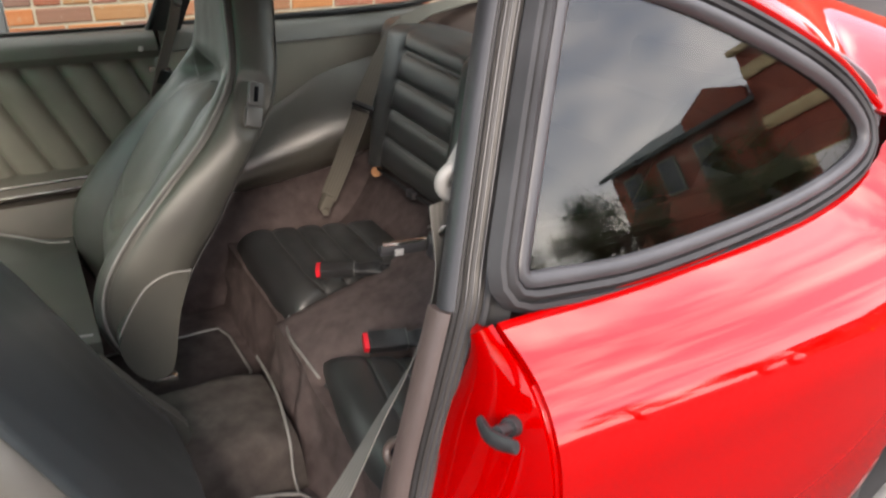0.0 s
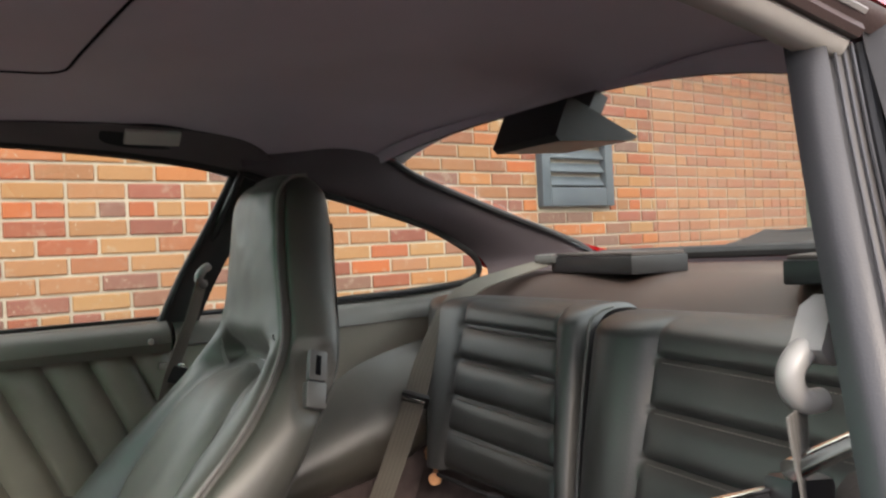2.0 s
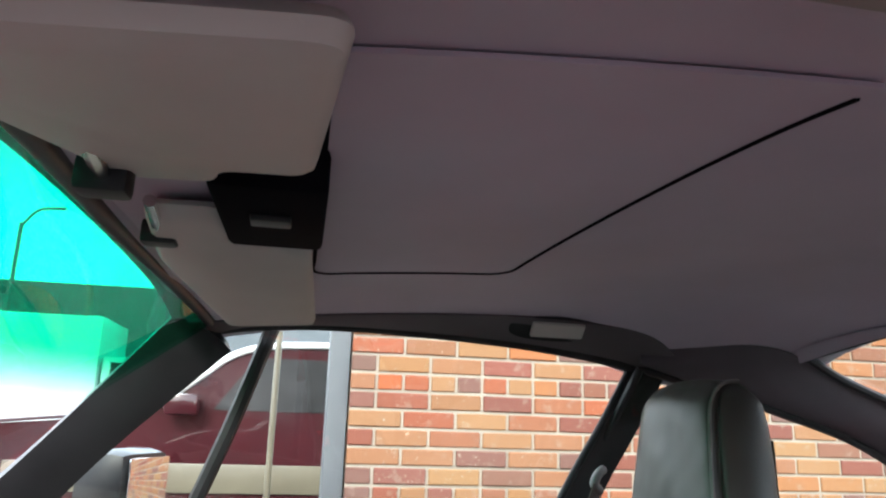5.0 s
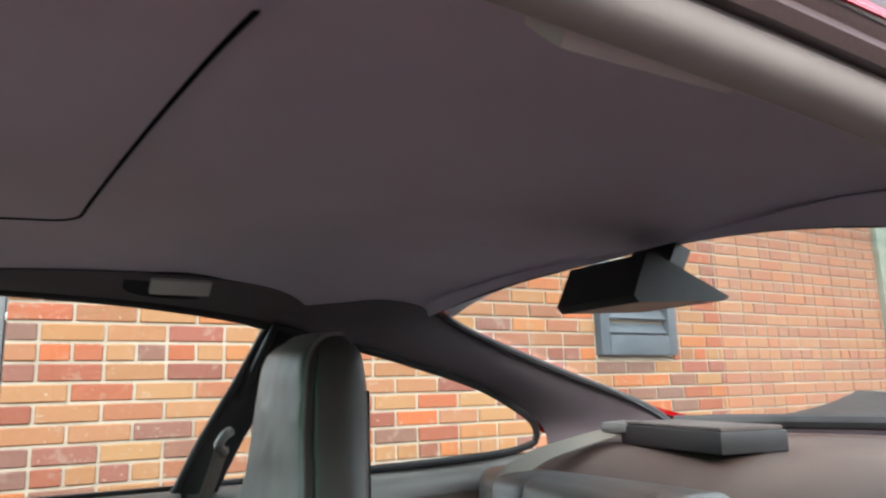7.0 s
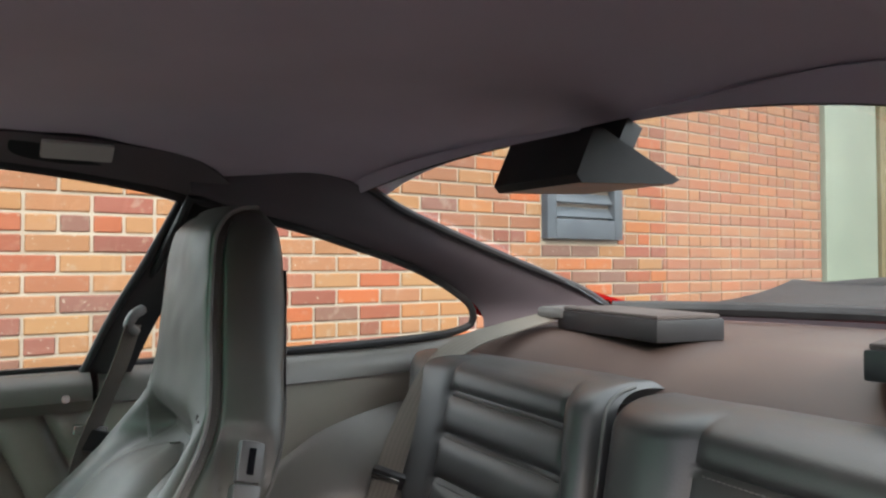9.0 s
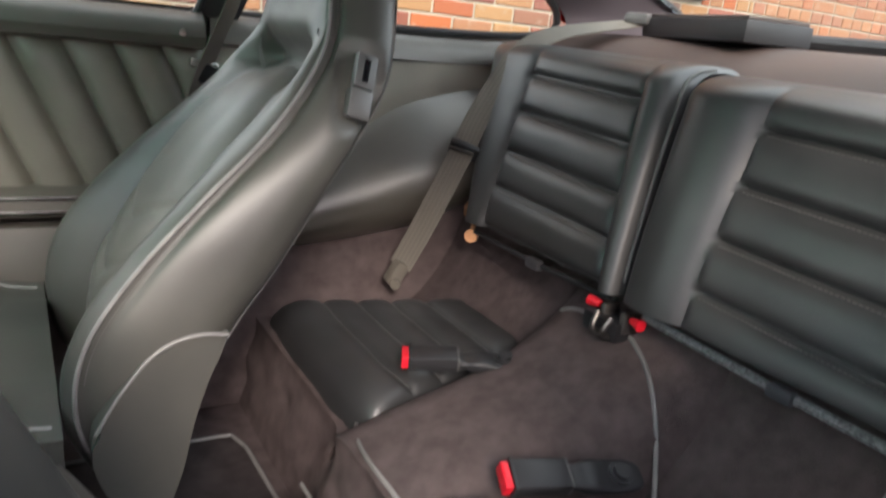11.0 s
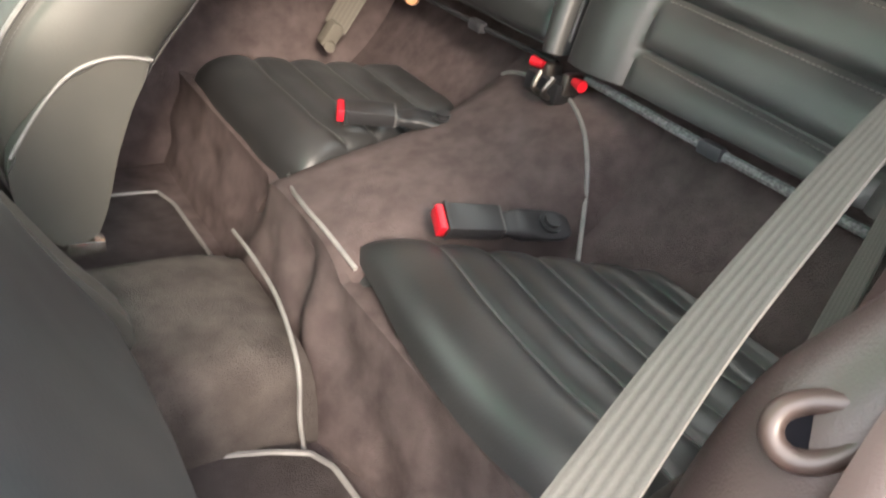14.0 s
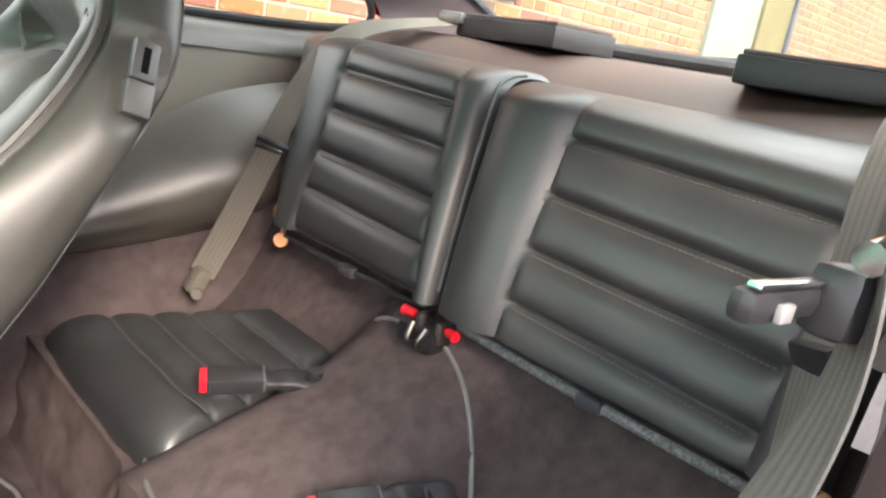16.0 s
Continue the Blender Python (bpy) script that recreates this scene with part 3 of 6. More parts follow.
def white_truck():
    ob = thing("box_truck", "white box truck parked across the lot", "truck")
    part("cargo_box", box((-6.4, 15.2, 1.85), (4.2, 2.1, 2.0), 0.04), VAN_WHITE, ob)
    part("cab", loft([[(-4.25, y, 0.5), (-3.0, y, 0.5), (-2.9, y, 1.2), (-3.35, y, 1.35), (-3.75, y, 2.1), (-4.25, y, 2.1)] for y in (14.3, 16.1)]), VAN_WHITE, ob)
    part("side_window", plate([(-4.1, 14.285, 1.4), (-3.5, 14.285, 1.4), (-3.8, 14.285, 2.0), (-4.1, 14.285, 2.0)], (0, -1, 0), 0.01), BLACK_PLASTIC, ob)
    for x in (-7.6, -3.6):
        part("wheel", rod((x, 14.2, 0.42), (x, 14.5, 0.42), 0.42, 24), TYRE_MAT, ob)


parked_suv()
white_truck()
far_row = thing("far_buildings", "dark flat-roofed buildings beyond the parking lot", "building")
for x, y, w, h in ((-9.0, 27, 8.0, 4.6), (-17.5, 30, 8.5, 6.2), (-1.5, 34, 6.5, 5.2), (-28, 30, 11, 5), (-12, 39, 46, 7.0)):
    b = part("block", box((x, y, h / 2), (w, 6, h), 0.05), FAR_ROOFS, far_row)
    for k in range(int(w // 2)):
        part("window", box((x - w / 2 + 1 + 2 * k, y - 3.02, h * 0.55), (1.0, 0.06, 1.3), 0.01), SLATE, b)
street_lamp = thing("street_lamp", "tall grey street lamp with a curved arm", "lamp")
part("pole", tube([(-8.6, 21, 0), (-8.6, 21, 3), (-8.6, 21, 6.2)], 0.06, 8), POST_MAT, street_lamp)
part("arm", tube([(-8.6, 21, 6.1), (-8.2, 21, 6.6), (-7.5, 21, 6.7)], 0.04, 8, count=12), POST_MAT, street_lamp)


def tree(x, y, h, seed):
    rnd = random.Random(seed)
    ob = thing("tree", "leafy green tree with an open uneven crown", "tree", group="trees by the road")
    trunk = [tube([(x, y, 0), (x + 0.05 * h * rnd.uniform(-1, 1), y, h * 0.3), (x + 0.06 * h * rnd.uniform(-1, 1), y, h * 0.62)], lambda s: h * 0.03 * (1 - 0.6 * s), 8, count=10)]
    tips = []
    for k in range(9):
        a, z0 = rnd.uniform(0, 6.28), h * rnd.uniform(0.25, 0.55)
        e = np.array((x + math.cos(a) * h * rnd.uniform(0.12, 0.3), y + math.sin(a) * h * rnd.uniform(0.12, 0.3), z0 + h * rnd.uniform(0.12, 0.4)))
        trunk.append(tube([(x, y, z0), (np.array((x, y, z0)) + e) / 2 + (0, 0, 0.04 * h), e], lambda s: h * 0.012 * (1 - 0.7 * s), 6, count=8))
        tips.append(e)
    part("trunk", joined(*trunk), BARK, ob)
    vs, fs = [], []
    for _ in range(8000):
        c = rnd.choice(tips) + np.array([rnd.gauss(0, 1) for _ in range(3)]) * h * (0.06, 0.06, 0.055)
        d = np.array([rnd.gauss(0, 1) for _ in range(3)])
        d /= np.linalg.norm(d)
        e = np.cross(d, (0.2, 0.3, 0.9))
        e /= np.linalg.norm(e)
        sz = h * rnd.uniform(0.008, 0.015)
        k = len(vs)
        vs += [tuple(c - d * sz), tuple(c + e * sz * 0.45), tuple(c + d * sz), tuple(c - e * sz * 0.45)]
        fs.append((k, k + 1, k + 2, k + 3))
    me = bpy.data.meshes.new("crown")
    me.from_pydata(vs, [], fs)
    me.materials.append(LEAVES)
    cr = new("crown", me)
    cr.parent = ob
    tagged(cr, kind="stuff")


for k, (x, y, h) in enumerate(((-4.5, 40, 7), (-12, 42, 8), (-20, 40, 8), (9.5, -8.6, 2.7), (11.2, -7.0, 2.5), (12.4, -5.2, 2.4), (8.0, -10.2, 2.9), (11.0, -10.5, 3.0), (13.4, -8.2, 3.2), (6.4, -12.2, 3.0), (3.0, -13.5, 3.4))):
    tree(x, y, h, 11 + k)


# the brick house across the street, mirrored by the quarter window and the paint
def house():
    ob = thing("brick_house", "red brick house with gables and sandstone bands", "house")
    x0, x1, y0, y1, h = -14.4, 3.0, -36.0, -26.0, 7.5
    part("wall", box(((x0 + x1) / 2, (y0 + y1) / 2, h / 2), (x1 - x0, y1 - y0, h), 0.03), FAR_BRICK, ob)
    for z in (2.6, 4.6, 6.7):
        part("stone_band", box(((x0 + x1) / 2, y1 + 0.03, z), (x1 - x0, 0.12, 0.5), 0.02), STONE_BAND, ob)
    part("parapet", box(((x0 + x1) / 2, y1 + 0.06, h + 0.1), (x1 - x0 + 0.3, 0.5, 0.22), 0.02), STONE_BAND, ob)
    for k in range(4):
        for z in (1.5, 3.6, 5.6):
            cx = x0 + 4.6 + k * 3.2
            w = part("window", box((cx, y1 + 0.02, z), (1.1, 0.1, 1.3), 0.02), WHITE_PAINT, ob)
            part("pane", box((cx, y1 + 0.075, z), (0.9, 0.02, 1.1), 0.0), SLATE, w)
    # lower gabled wing with a hipped slate roof
    part("annex", box((-18.4, y1 - 4.2, 2.95), (8.0, 8, 5.9), 0.03), FAR_BRICK, ob)
    part("annex_roof", plate([(-22.7, y1 + 0.3, 5.8), (-14.3, y1 + 0.3, 5.8), (-15.2, y1 - 3, 6.9), (-21.6, y1 - 3, 6.9)], (0, 1, 2), 0.2), SLATE_ROOF, ob)
    gx, gw, gh = -16.0, 3.0, 1.3
    part("gable", plate([(gx - gw / 2, y1 + 0.25, 5.7), (gx + gw / 2, y1 + 0.25, 5.7), (gx + gw / 2, y1 + 0.25, 6.3), (gx, y1 + 0.25, 5.7 + gh), (gx - gw / 2, y1 + 0.25, 6.3)], (0, 1, 0), 0.3), FAR_BRICK, ob)
    for cx in (-21.2, -19.2, -17.2):
        w = part("window", box((cx, y1 - 0.16, 4.5), (1.0, 0.16, 1.6), 0.02), WHITE_PAINT, ob)
        part("pane", box((cx, y1 - 0.075, 4.5), (0.8, 0.02, 1.4), 0.0), SLATE, w)
    part("sign", box((-12.4, y1 + 0.12, 2.1), (1.5, 0.08, 1.4), 0.02), VAN_WHITE, ob, "plain white sign board")
    ob.matrix_basis = pose(0, 0, 0, 0, 0, 90)
    rail = thing("railing", "yellow painted handrail on a raised walk", "railing")
    for z in (0.55, 0.95):
        part("bar", tube([(13, -9.5, z), (13, -6.5, z), (13, -3.5, z)], 0.03, 8), YELLOW, rail)
    for k in range(5):
        part("post", tube([(13, -9.5 + 1.5 * k, 0), (13, -9.5 + 1.5 * k, 0.5), (13, -9.5 + 1.5 * k, 0.96)], 0.03, 8), YELLOW, rail)


house()
# Blocks out of view, added so the paint mirrors something darker than sky.
unseen_row = thing("unseen_brick_row", "unseen low brick row added to darken reflections in the paint", "building")
for k, (x, w, h) in enumerate(((-24, 13, 5.2), (-11.5, 11, 4.4), (-1.5, 8, 5.0))):
    blk = part("block", box((x, -19, h / 2), (w, 5, h), 0.04), FAR_BRICK, unseen_row)
    part("roof", box((x, -19, h + 0.12), (w + 0.5, 5.6, 0.28), 0.05), SLATE_ROOF, blk)
    for i in range(int(w // 2.2)):
        part("window", box((x - w / 2 + 1.3 + 2.2 * i, -16.48, h * 0.55), (0.95, 0.08, 1.4), 0.01), SLATE, blk)

# ---- the car: shell, glass and built-in trim ----
car = thing("sports_car", "red two-door sports coupe with black interior, door open", "car")


def shifted(pts, d):
    return [tuple(np.array(p) + np.array(d)) for p in pts]


def mirror(p):
    return (p[0], 2 * MID - p[1], p[2])


# roof: outer red skin and inner headliner
roof_z = curve_at((-0.70, -0.5, -0.2, 0.1, 0.3, 0.42, 0.52), (1.245, 1.282, 1.305, 1.308, 1.293, 1.272, 1.245))
lin_z = curve_at((-0.66, -0.5, -0.3, -0.05, 0.2, 0.38, 0.52), (1.215, 1.236, 1.252, 1.26, 1.262, 1.252, 1.236))
roof_edge = curve_at((-0.70, -0.5, -0.2, 0.1, 0.3, 0.52), (1.150, 1.185, 1.190, 1.168, 1.135, 1.075))


def roof_skin(u, v):
    q = 2 * v - 1
    back = 0.50 - 0.10 * q * q
    x = -0.68 + (back + 0.68) * u
    half = 0.565 + 0.04 * (1 - abs(u - 0.4)) if q > 0 else 0.528 + 0.004 * u
    low = roof_edge(x) + (0.036 * max(0.0, min(1.0, (0.16 - x) / 0.20)) if q > 0 else 0.0)
    z = roof_z(x) - (roof_z(x) - low) * (0.28 * q * q + 0.72 * abs(q) ** 5)
    return x, MID + q * half, z


def lining(u, v):
    q = 2 * v - 1
    back = 0.50 - 0.155 * q * q
    x = -0.655 + (back + 0.655) * u
    roll = 0.052 - 0.040 * max(0.0, min(1.0, (0.16 - x) / 0.20)) * (1.0 if q > 0 else 0.4)
    z = lin_z(x) - 0.018 * q * q - roll * abs(q) ** 6 - (0.034 + (0.018 if q < 0 else 0.0)) * q * q * max(0, (u - 0.62) / 0.38) ** 1.6
    return x, MID + q * (0.535 + 0.012 * q), z


part("roof_panel", sheet(roof_skin, 40, 32, 0.012), PAINT, car, "glossy red roof panel")
part("roof_inner", sheet(lambda u, v: tuple(np.array(roof_skin(u, v)) - (0, 0, 0.017)), 30, 24, 0.003), HEADLINER_MAT, car)
part("headliner", sheet(lining, 48, 40, -0.008), HEADLINER_MAT, car, "dark grey vinyl headliner")


# sunroof panel: a flat liner panel with a dark joint round it
def sun_panel(u, v):
    y = -0.322 + 0.594 * v
    x = -0.47 + (0.2725 - 0.0776 * y) * u
    q = (y - MID) / 0.535
    return x, y, lin_z(x) - 0.018 * q * q - 0.052 * abs(q) ** 6 - 0.004


part("sunroof_panel", sheet(sun_panel, 16, 24, -0.003), HEADLINER_MAT, car)
rim = [sun_panel(0, v) for v in np.linspace(0.03, 0.97, 14)] + [sun_panel(u, 1) for u in np.linspace(0.06, 0.90, 8)] + [sun_panel(0.97, 0.985)] + [sun_panel(1, v) for v in np.linspace(0.955, 0.03, 14)]
part("sunroof_joint", tube(rim, 0.0022, 6, count=140), RECESS, car)

# window outlines of the rear quarter, near and far side
near_in = [(0.19, -0.549, 1.108), (0.365, -0.551, 1.064), (0.57, -0.564, 0.984), (0.673, -0.579, 0.921), (0.684, -0.596, 0.873), (0.527, -0.62, 0.842), (0.254, -0.644, 0.836), (0.084, -0.651, 0.854), (0.138, -0.598, 0.986)]
far_in = [(0.12, 0.590, 1.160), (0.293, 0.601, 1.122), (0.395, 0.608, 1.096), (0.559, 0.620, 1.048), (0.684, 0.639, 0.989), (0.725, 0.652, 0.953), (0.719, 0.666, 0.921), (0.609, 0.679, 0.904), (0.347, 0.697, 0.894), (0.02, 0.714, 0.888)]


def outline(pts, n, corners):
    """A closed outline: smooth, with the named points kept as corners."""
    k = len(pts)
    out = []
    for a, b in zip(corners, corners[1:] + [corners[0] + k]):
        run = [pts[i % k] for i in range(a, b + 1)]
        m = max(3, int(n * (b - a) / k))
        out += list(spline(run, m)[:-1])
    return np.array(out)


near_i = outline(near_in, 90, [0, 7])
far_i = outline(far_in, 90, [0, 9])
NN = Vector((0.08, -1, 0.37)).normalized()
FN = Vector((0.05, 1, 0.43)).normalized()


def resampled(P, n):
    d = np.r_[0, np.cumsum(np.linalg.norm(np.diff(np.vstack([P, P[:1]]), axis=0), axis=1))]
    Q = np.vstack([P, P[:1]])
    return np.array([[np.interp(s, d, Q[:, k]) for k in range(3)] for s in np.linspace(0, d[-1], n, endpoint=False)])


qwin = part("quarter_window", plate([tuple(p) for p in near_i], NN, 0.004), GLASS_QUARTER, car, "smoked side glass mirroring sky and houses")
qwin.visible_shadow = False


def moulding(inner, nrm, section):
    """A closed moulding round an outline; section gives (outward, proud) in metres."""
    I = resampled(inner, 180)
    T = np.roll(I, -2, 0) - np.roll(I, 2, 0)
    out = np.cross(T, np.array(nrm))
    out /= np.linalg.norm(out, axis=1, keepdims=True)
    if ((I - I.mean(0)) * out).sum() < 0:
        out = -out
    raw = out
    for _ in range(2):
        out = (np.roll(out, 1, 0) + out + np.roll(out, -1, 0)) / 3
    out = out / np.linalg.norm(out, axis=1, keepdims=True)
    out = out / np.clip((out * raw).sum(1, keepdims=True), 0.6, 1.0)
    ring = [[I[i] + out[i] * w + np.array(nrm) * h for w, h in section] for i in range(len(I))]
    return grid_mesh(np.array(ring), closed_u=True)[0]


part("window_frame", moulding(near_i, NN, ((-0.002, 0.0), (0.0, 0.008), (0.004, 0.011), (0.010, 0.0115), (0.0145, 0.009), (0.016, 0.002))), FRAME_MAT, qwin, "grey anodised window frame")
part("seal", moulding(near_i, NN, ((0.016, 0.002), (0.0175, 0.011), (0.023, 0.013), (0.0275, 0.006), (0.029, 0.004), (0.0305, 0.010), (0.036, 0.009), (0.041, -0.006))), RUBBER, qwin)

far_q = part("quarter_window", plate([tuple(p) for p in far_i], FN, 0.004), GLASS_CLEAR, car)
far_q.visible_shadow = False
part("seal", tube(far_i, 0.008, 8, closed=True), RUBBER, far_q)

# red outer panels on the near side
shoulder = [(0.780, -0.592, 0.872), (0.92, -0.620, 0.880), (1.10, -0.660, 0.860), (1.35, -0.660, 0.810), (1.75, -0.57, 0.73)]
belt_low = [(0.042, -0.669, 0.814), (0.3, -0.654, 0.803), (0.595, -0.628, 0.808), (0.735, -0.601, 0.842)]
glass_edge = [(0.385, -0.405, 1.178), (0.52, -0.415, 1.130), (0.675, -0.430, 1.076), (0.99, -0.455, 0.996), (1.30, -0.44, 0.93), (1.6, -0.36, 0.88)]
pillar_low = [(0.177, -0.535, 1.148), (0.289, -0.531, 1.133), (0.467, -0.541, 1.068), (0.64, -0.556, 0.99), (0.742, -0.576, 0.915)] + shoulder[1:]
pillar_top = [(0.20, -0.475, 1.185), (0.33, -0.43, 1.190)] + glass_edge[1:]
part("rear_pillar", between(pillar_low, pillar_top, 0.01, 60, 12, 0.016, (0, -0.55, 0.85)), PAINT, car, "glossy red rear pillar")
part("rear_pillar", between(shifted([mirror(p) for p in pillar_low], (0, 0.004, 0.036)), shifted([mirror(p) for p in pillar_top], (0, 0.020, 0.0)), -0.01, 60, 12, 0.028, (0, 0.55, 0.85)), PAINT, car, "glossy red rear pillar")
QX = spline(belt_low + shoulder, 90)
bulge_x = curve_at((0.0, 0.25, 0.55, 0.9, 1.3, 1.8), (0.108, 0.122, 0.145, 0.165, 0.15, 0.11))


def quarter_panel(u, v):
    top = QX[int(round(u * 89))]
    x, B, H = top[0], bulge_x(top[0]), 0.135
    zb = 0.30
    if abs(x - 0.95) < 0.33:
        zb = 0.305 + math.sqrt(0.33 ** 2 - (x - 0.95) ** 2)
    if v < 0.55:
        a = v / 0.55 * math.pi / 2
        c = abs(math.sin(a)) ** 0.92
        s = 0.45 * v / 0.55 + 0.55 * (1 - abs(math.cos(a)) ** (2 / 2.7))
        z = top[2] + 0.012 * math.sin(a * 2) ** 2 * (1 - v) - H * s
        return x, top[1] - B * c, z
    f = (v - 0.55) / 0.45
    z = top[2] - H - (top[2] - H - zb) * f
    return x, top[1] - B - 0.012 * math.sin(f * math.pi) + 0.05 * f * f, z


part("quarter_panel", sheet(quarter_panel, 90, 60, 0.008), PAINT, car, "glossy red rear wing panel")
edge = [quarter_panel(0, v) for v in np.linspace(0, 1, 30)]
seal_low = [(0.054, -0.637, 0.797), (0.043, -0.639, 0.76), (0.02, -0.640, 0.70), (-0.005, -0.645, 0.60), (-0.05, -0.665, 0.45), (-0.08, -0.69, 0.30)]
part("door_jamb", between(seal_low, edge, -0.01, 40, 20, 0.014, (-0.95, -0.2, 0)), JAMB_PAINT, car, "red painted door jamb")
lip = spline([(p[0], p[1] + 0.004, p[2] - 0.004) for p in edge], 60)[7:]
part("jamb_edge", tube(lip, 0.0085, 10), JAMB_PAINT, car)
part("jamb_fold", tube([(p[0] - 0.010, p[1] + 0.022, p[2] - 0.016) for p in lip[4:-4]], 0.005, 8), PAINT, car)
striker = part("door_striker", joined(rod((0.036, -0.730, 0.752), (-0.004, -0.745, 0.766), 0.006, 12), rod((0.034, -0.731, 0.753), (0.012, -0.739, 0.760), 0.0115, 16, 0.009), tube([(-0.002, -0.716, 0.757), (-0.007, -0.734, 0.759), (-0.008, -0.750, 0.763), (-0.003, -0.772, 0.770)], lambda q: 0.0042 + 0.0012 * math.sin(math.pi * q), 10, count=20, flat=1.5)), BLACK_PLASTIC, car, "dark metal door striker")
part("quarter_panel", sheet(lambda u, v: mirror(quarter_panel(u, v)), 90, 60, -0.008), PAINT, car, "glossy red rear wing panel")
for y in (-0.70, 0.79):
    part("sill", box((-0.50, y, 0.27), (1.05, 0.12, 0.14), 0.03), PAINT, car)
part("sill_seal", tube([(-0.10, -0.655, 0.365), (-0.5, -0.655, 0.365), (-1.2, -0.655, 0.365)], 0.012, 8), RUBBER, car)
def wheel(name, x, y, side):
    tyre = part(name, tube([(x + 0.235 * math.cos(a), y, 0.305 + 0.235 * math.sin(a)) for a in np.linspace(0, 2 * math.pi, 40, endpoint=False)], 0.072, 14, closed=True, flat=1.25), TYRE_MAT, car)
    rim = part("rim", rod((x, y - side * 0.03, 0.305), (x, y + side * 0.055, 0.305), 0.185, 32), BLACK_PLASTIC, tyre)
    for k in range(5):
        a = k * 2 * math.pi / 5
        part("spoke", box((x + 0.10 * math.cos(a), y + side * 0.062, 0.305 + 0.10 * math.sin(a)), (0.16, 0.02, 0.055), 0.008, pose(0, 0, 0, 0, -math.degrees(a), 0)), GREY_PLASTIC, tyre)


for x, nm in ((0.95, "rear_wheel"), (-1.32, "front_wheel")):
    for side in (-1, 1):
        wheel(nm, x, MID + side * (0.70 if x > 0 else 0.66), side)

# tail: lid and black spoiler
part("engine_lid", sheet(lambda u, v: (1.22 + 0.75 * u, MID - 0.62 + 1.24 * v, 0.925 - 0.10 * u - 0.16 * u * u - 0.05 * (2 * v - 1) ** 4), 16, 20, 0.01), PAINT, car, "glossy red engine lid")
tail = part("tail_spoiler", sheet(lambda u, v: (1.38 + 0.56 * u, MID - 0.60 + 1.20 * v, 0.945 + 0.045 * u ** 3 + 0.02 * (2 * v - 1) ** 2 * u), 16, 24, 0.028), RUBBER, car, "black rubber-edged tail spoiler")
part("spoiler_lip", tube([(1.90, MID - 0.62, 0.97), (1.97, MID - 0.3, 1.0), (1.98, MID, 1.0), (1.97, MID + 0.3, 1.0), (1.90, MID + 0.62, 0.97)], 0.022, 10, count=24), RUBBER, tail)
part("red_line", tube([(1.42, MID - 0.605, 0.915), (1.65, MID - 0.61, 0.915), (1.92, MID - 0.60, 0.93)], 0.006, 6, count=12), RED_PLASTIC, tail)
for k in range(9):
    part("grille_rib", box((1.45 + 0.045 * k, MID, 0.905 - 0.014 * k), (0.012, 1.0, 0.016), 0.003), BLACK_PLASTIC, tail)

# roof rail, door seals and the pillar behind the open door
rail = [(-0.86, -0.60, 0.90), (-0.74, -0.555, 1.03), (-0.62, -0.515, 1.135), (-0.48, -0.497, 1.172), (-0.28, -0.490, 1.180), (-0.10, -0.496, 1.168), (0.04, -0.507, 1.150), (0.145, -0.525, 1.122)]
post = [(0.147, -0.527, 1.120), (0.122, -0.548, 1.05), (0.095, -0.573, 0.97), (0.058, -0.608, 0.86), (0.042, -0.624, 0.81), (0.015, -0.632, 0.72), (-0.012, -0.638, 0.62), (-0.05, -0.66, 0.46), (-0.08, -0.68, 0.35)]


part("rail_seal", tube(shifted(rail, (0, 0.003, -0.001)), 0.016, 10, count=60, flat=0.75), RAIL_LIGHT, car, "grey ribbed door seal")
part("seal_lip", tube(shifted(rail, (0, -0.016, 0.004)), 0.0055, 6, count=60), PILLAR_BROWN, car)
part("seal_lip", tube(shifted(rail, (0, -0.021, 0.016)), 0.0030, 6, count=60), RAIL_MID, car)
rail_on = rail + [(0.19, -0.534, 1.110)]
part("rail_cover", between(shifted(rail_on, (0, -0.016, 0.006)), shifted(rail_on, (0, -0.024, 0.022)), 0.004, 50, 5, 0.002, (0, -1, 0)), PILLAR_BROWN, car)
skin_low = [(p[0], p[1] - 0.024, p[2] + dz) for p, dz in zip(rail, (0.012, 0.012, 0.012, 0.012, 0.012, 0.013, 0.016, 0.025))] + shifted(pillar_low[1:5], (0, -0.007, -0.002))
skin_high = shifted(rail, (0.01, 0.006, 0.062)) + shifted(pillar_low[1:5], (0.004, 0.004, 0.012))
part("rail_skin", between(skin_low, skin_high, 0.004, 70, 8, 0.007, (0, -1, 0.4)), PAINT, car, "glossy red roof rail")
part("rail_trim", between(shifted(rail, (0, 0.004, -0.004)), shifted(rail, (0, 0.055, 0.034)), 0.004, 50, 5, -0.004), HEADLINER_MAT, car)
# the pillar section, across it from the cabin to the window
def across_post(d, out=0.0, inward=0.0, pts=post):
    return shifted(pts, (0.84 * d - 0.53 * out, -0.54 * d - 0.82 * out + inward, 0.1 * out))


part("pillar_seal", between(across_post(-0.010), across_post(0.011), 0.008, 60, 6, 0.004, (-0.53, -0.82, 0.2)), RAIL_MAT, car, "grey flat door seal")
for d in (-0.006, 0.0, 0.006):
    part("seal_rib", tube(across_post(d, 0.0055), 0.0012, 6, count=60), FRAME_MAT, car)
part("pillar_joint", tube(across_post(-0.0145, -0.002), 0.005, 8, count=60), RUBBER, car)
part("pillar_channel", between(across_post(0.008, -0.010), across_post(0.042, -0.010), 0.006, 50, 6), RUBBER, car)
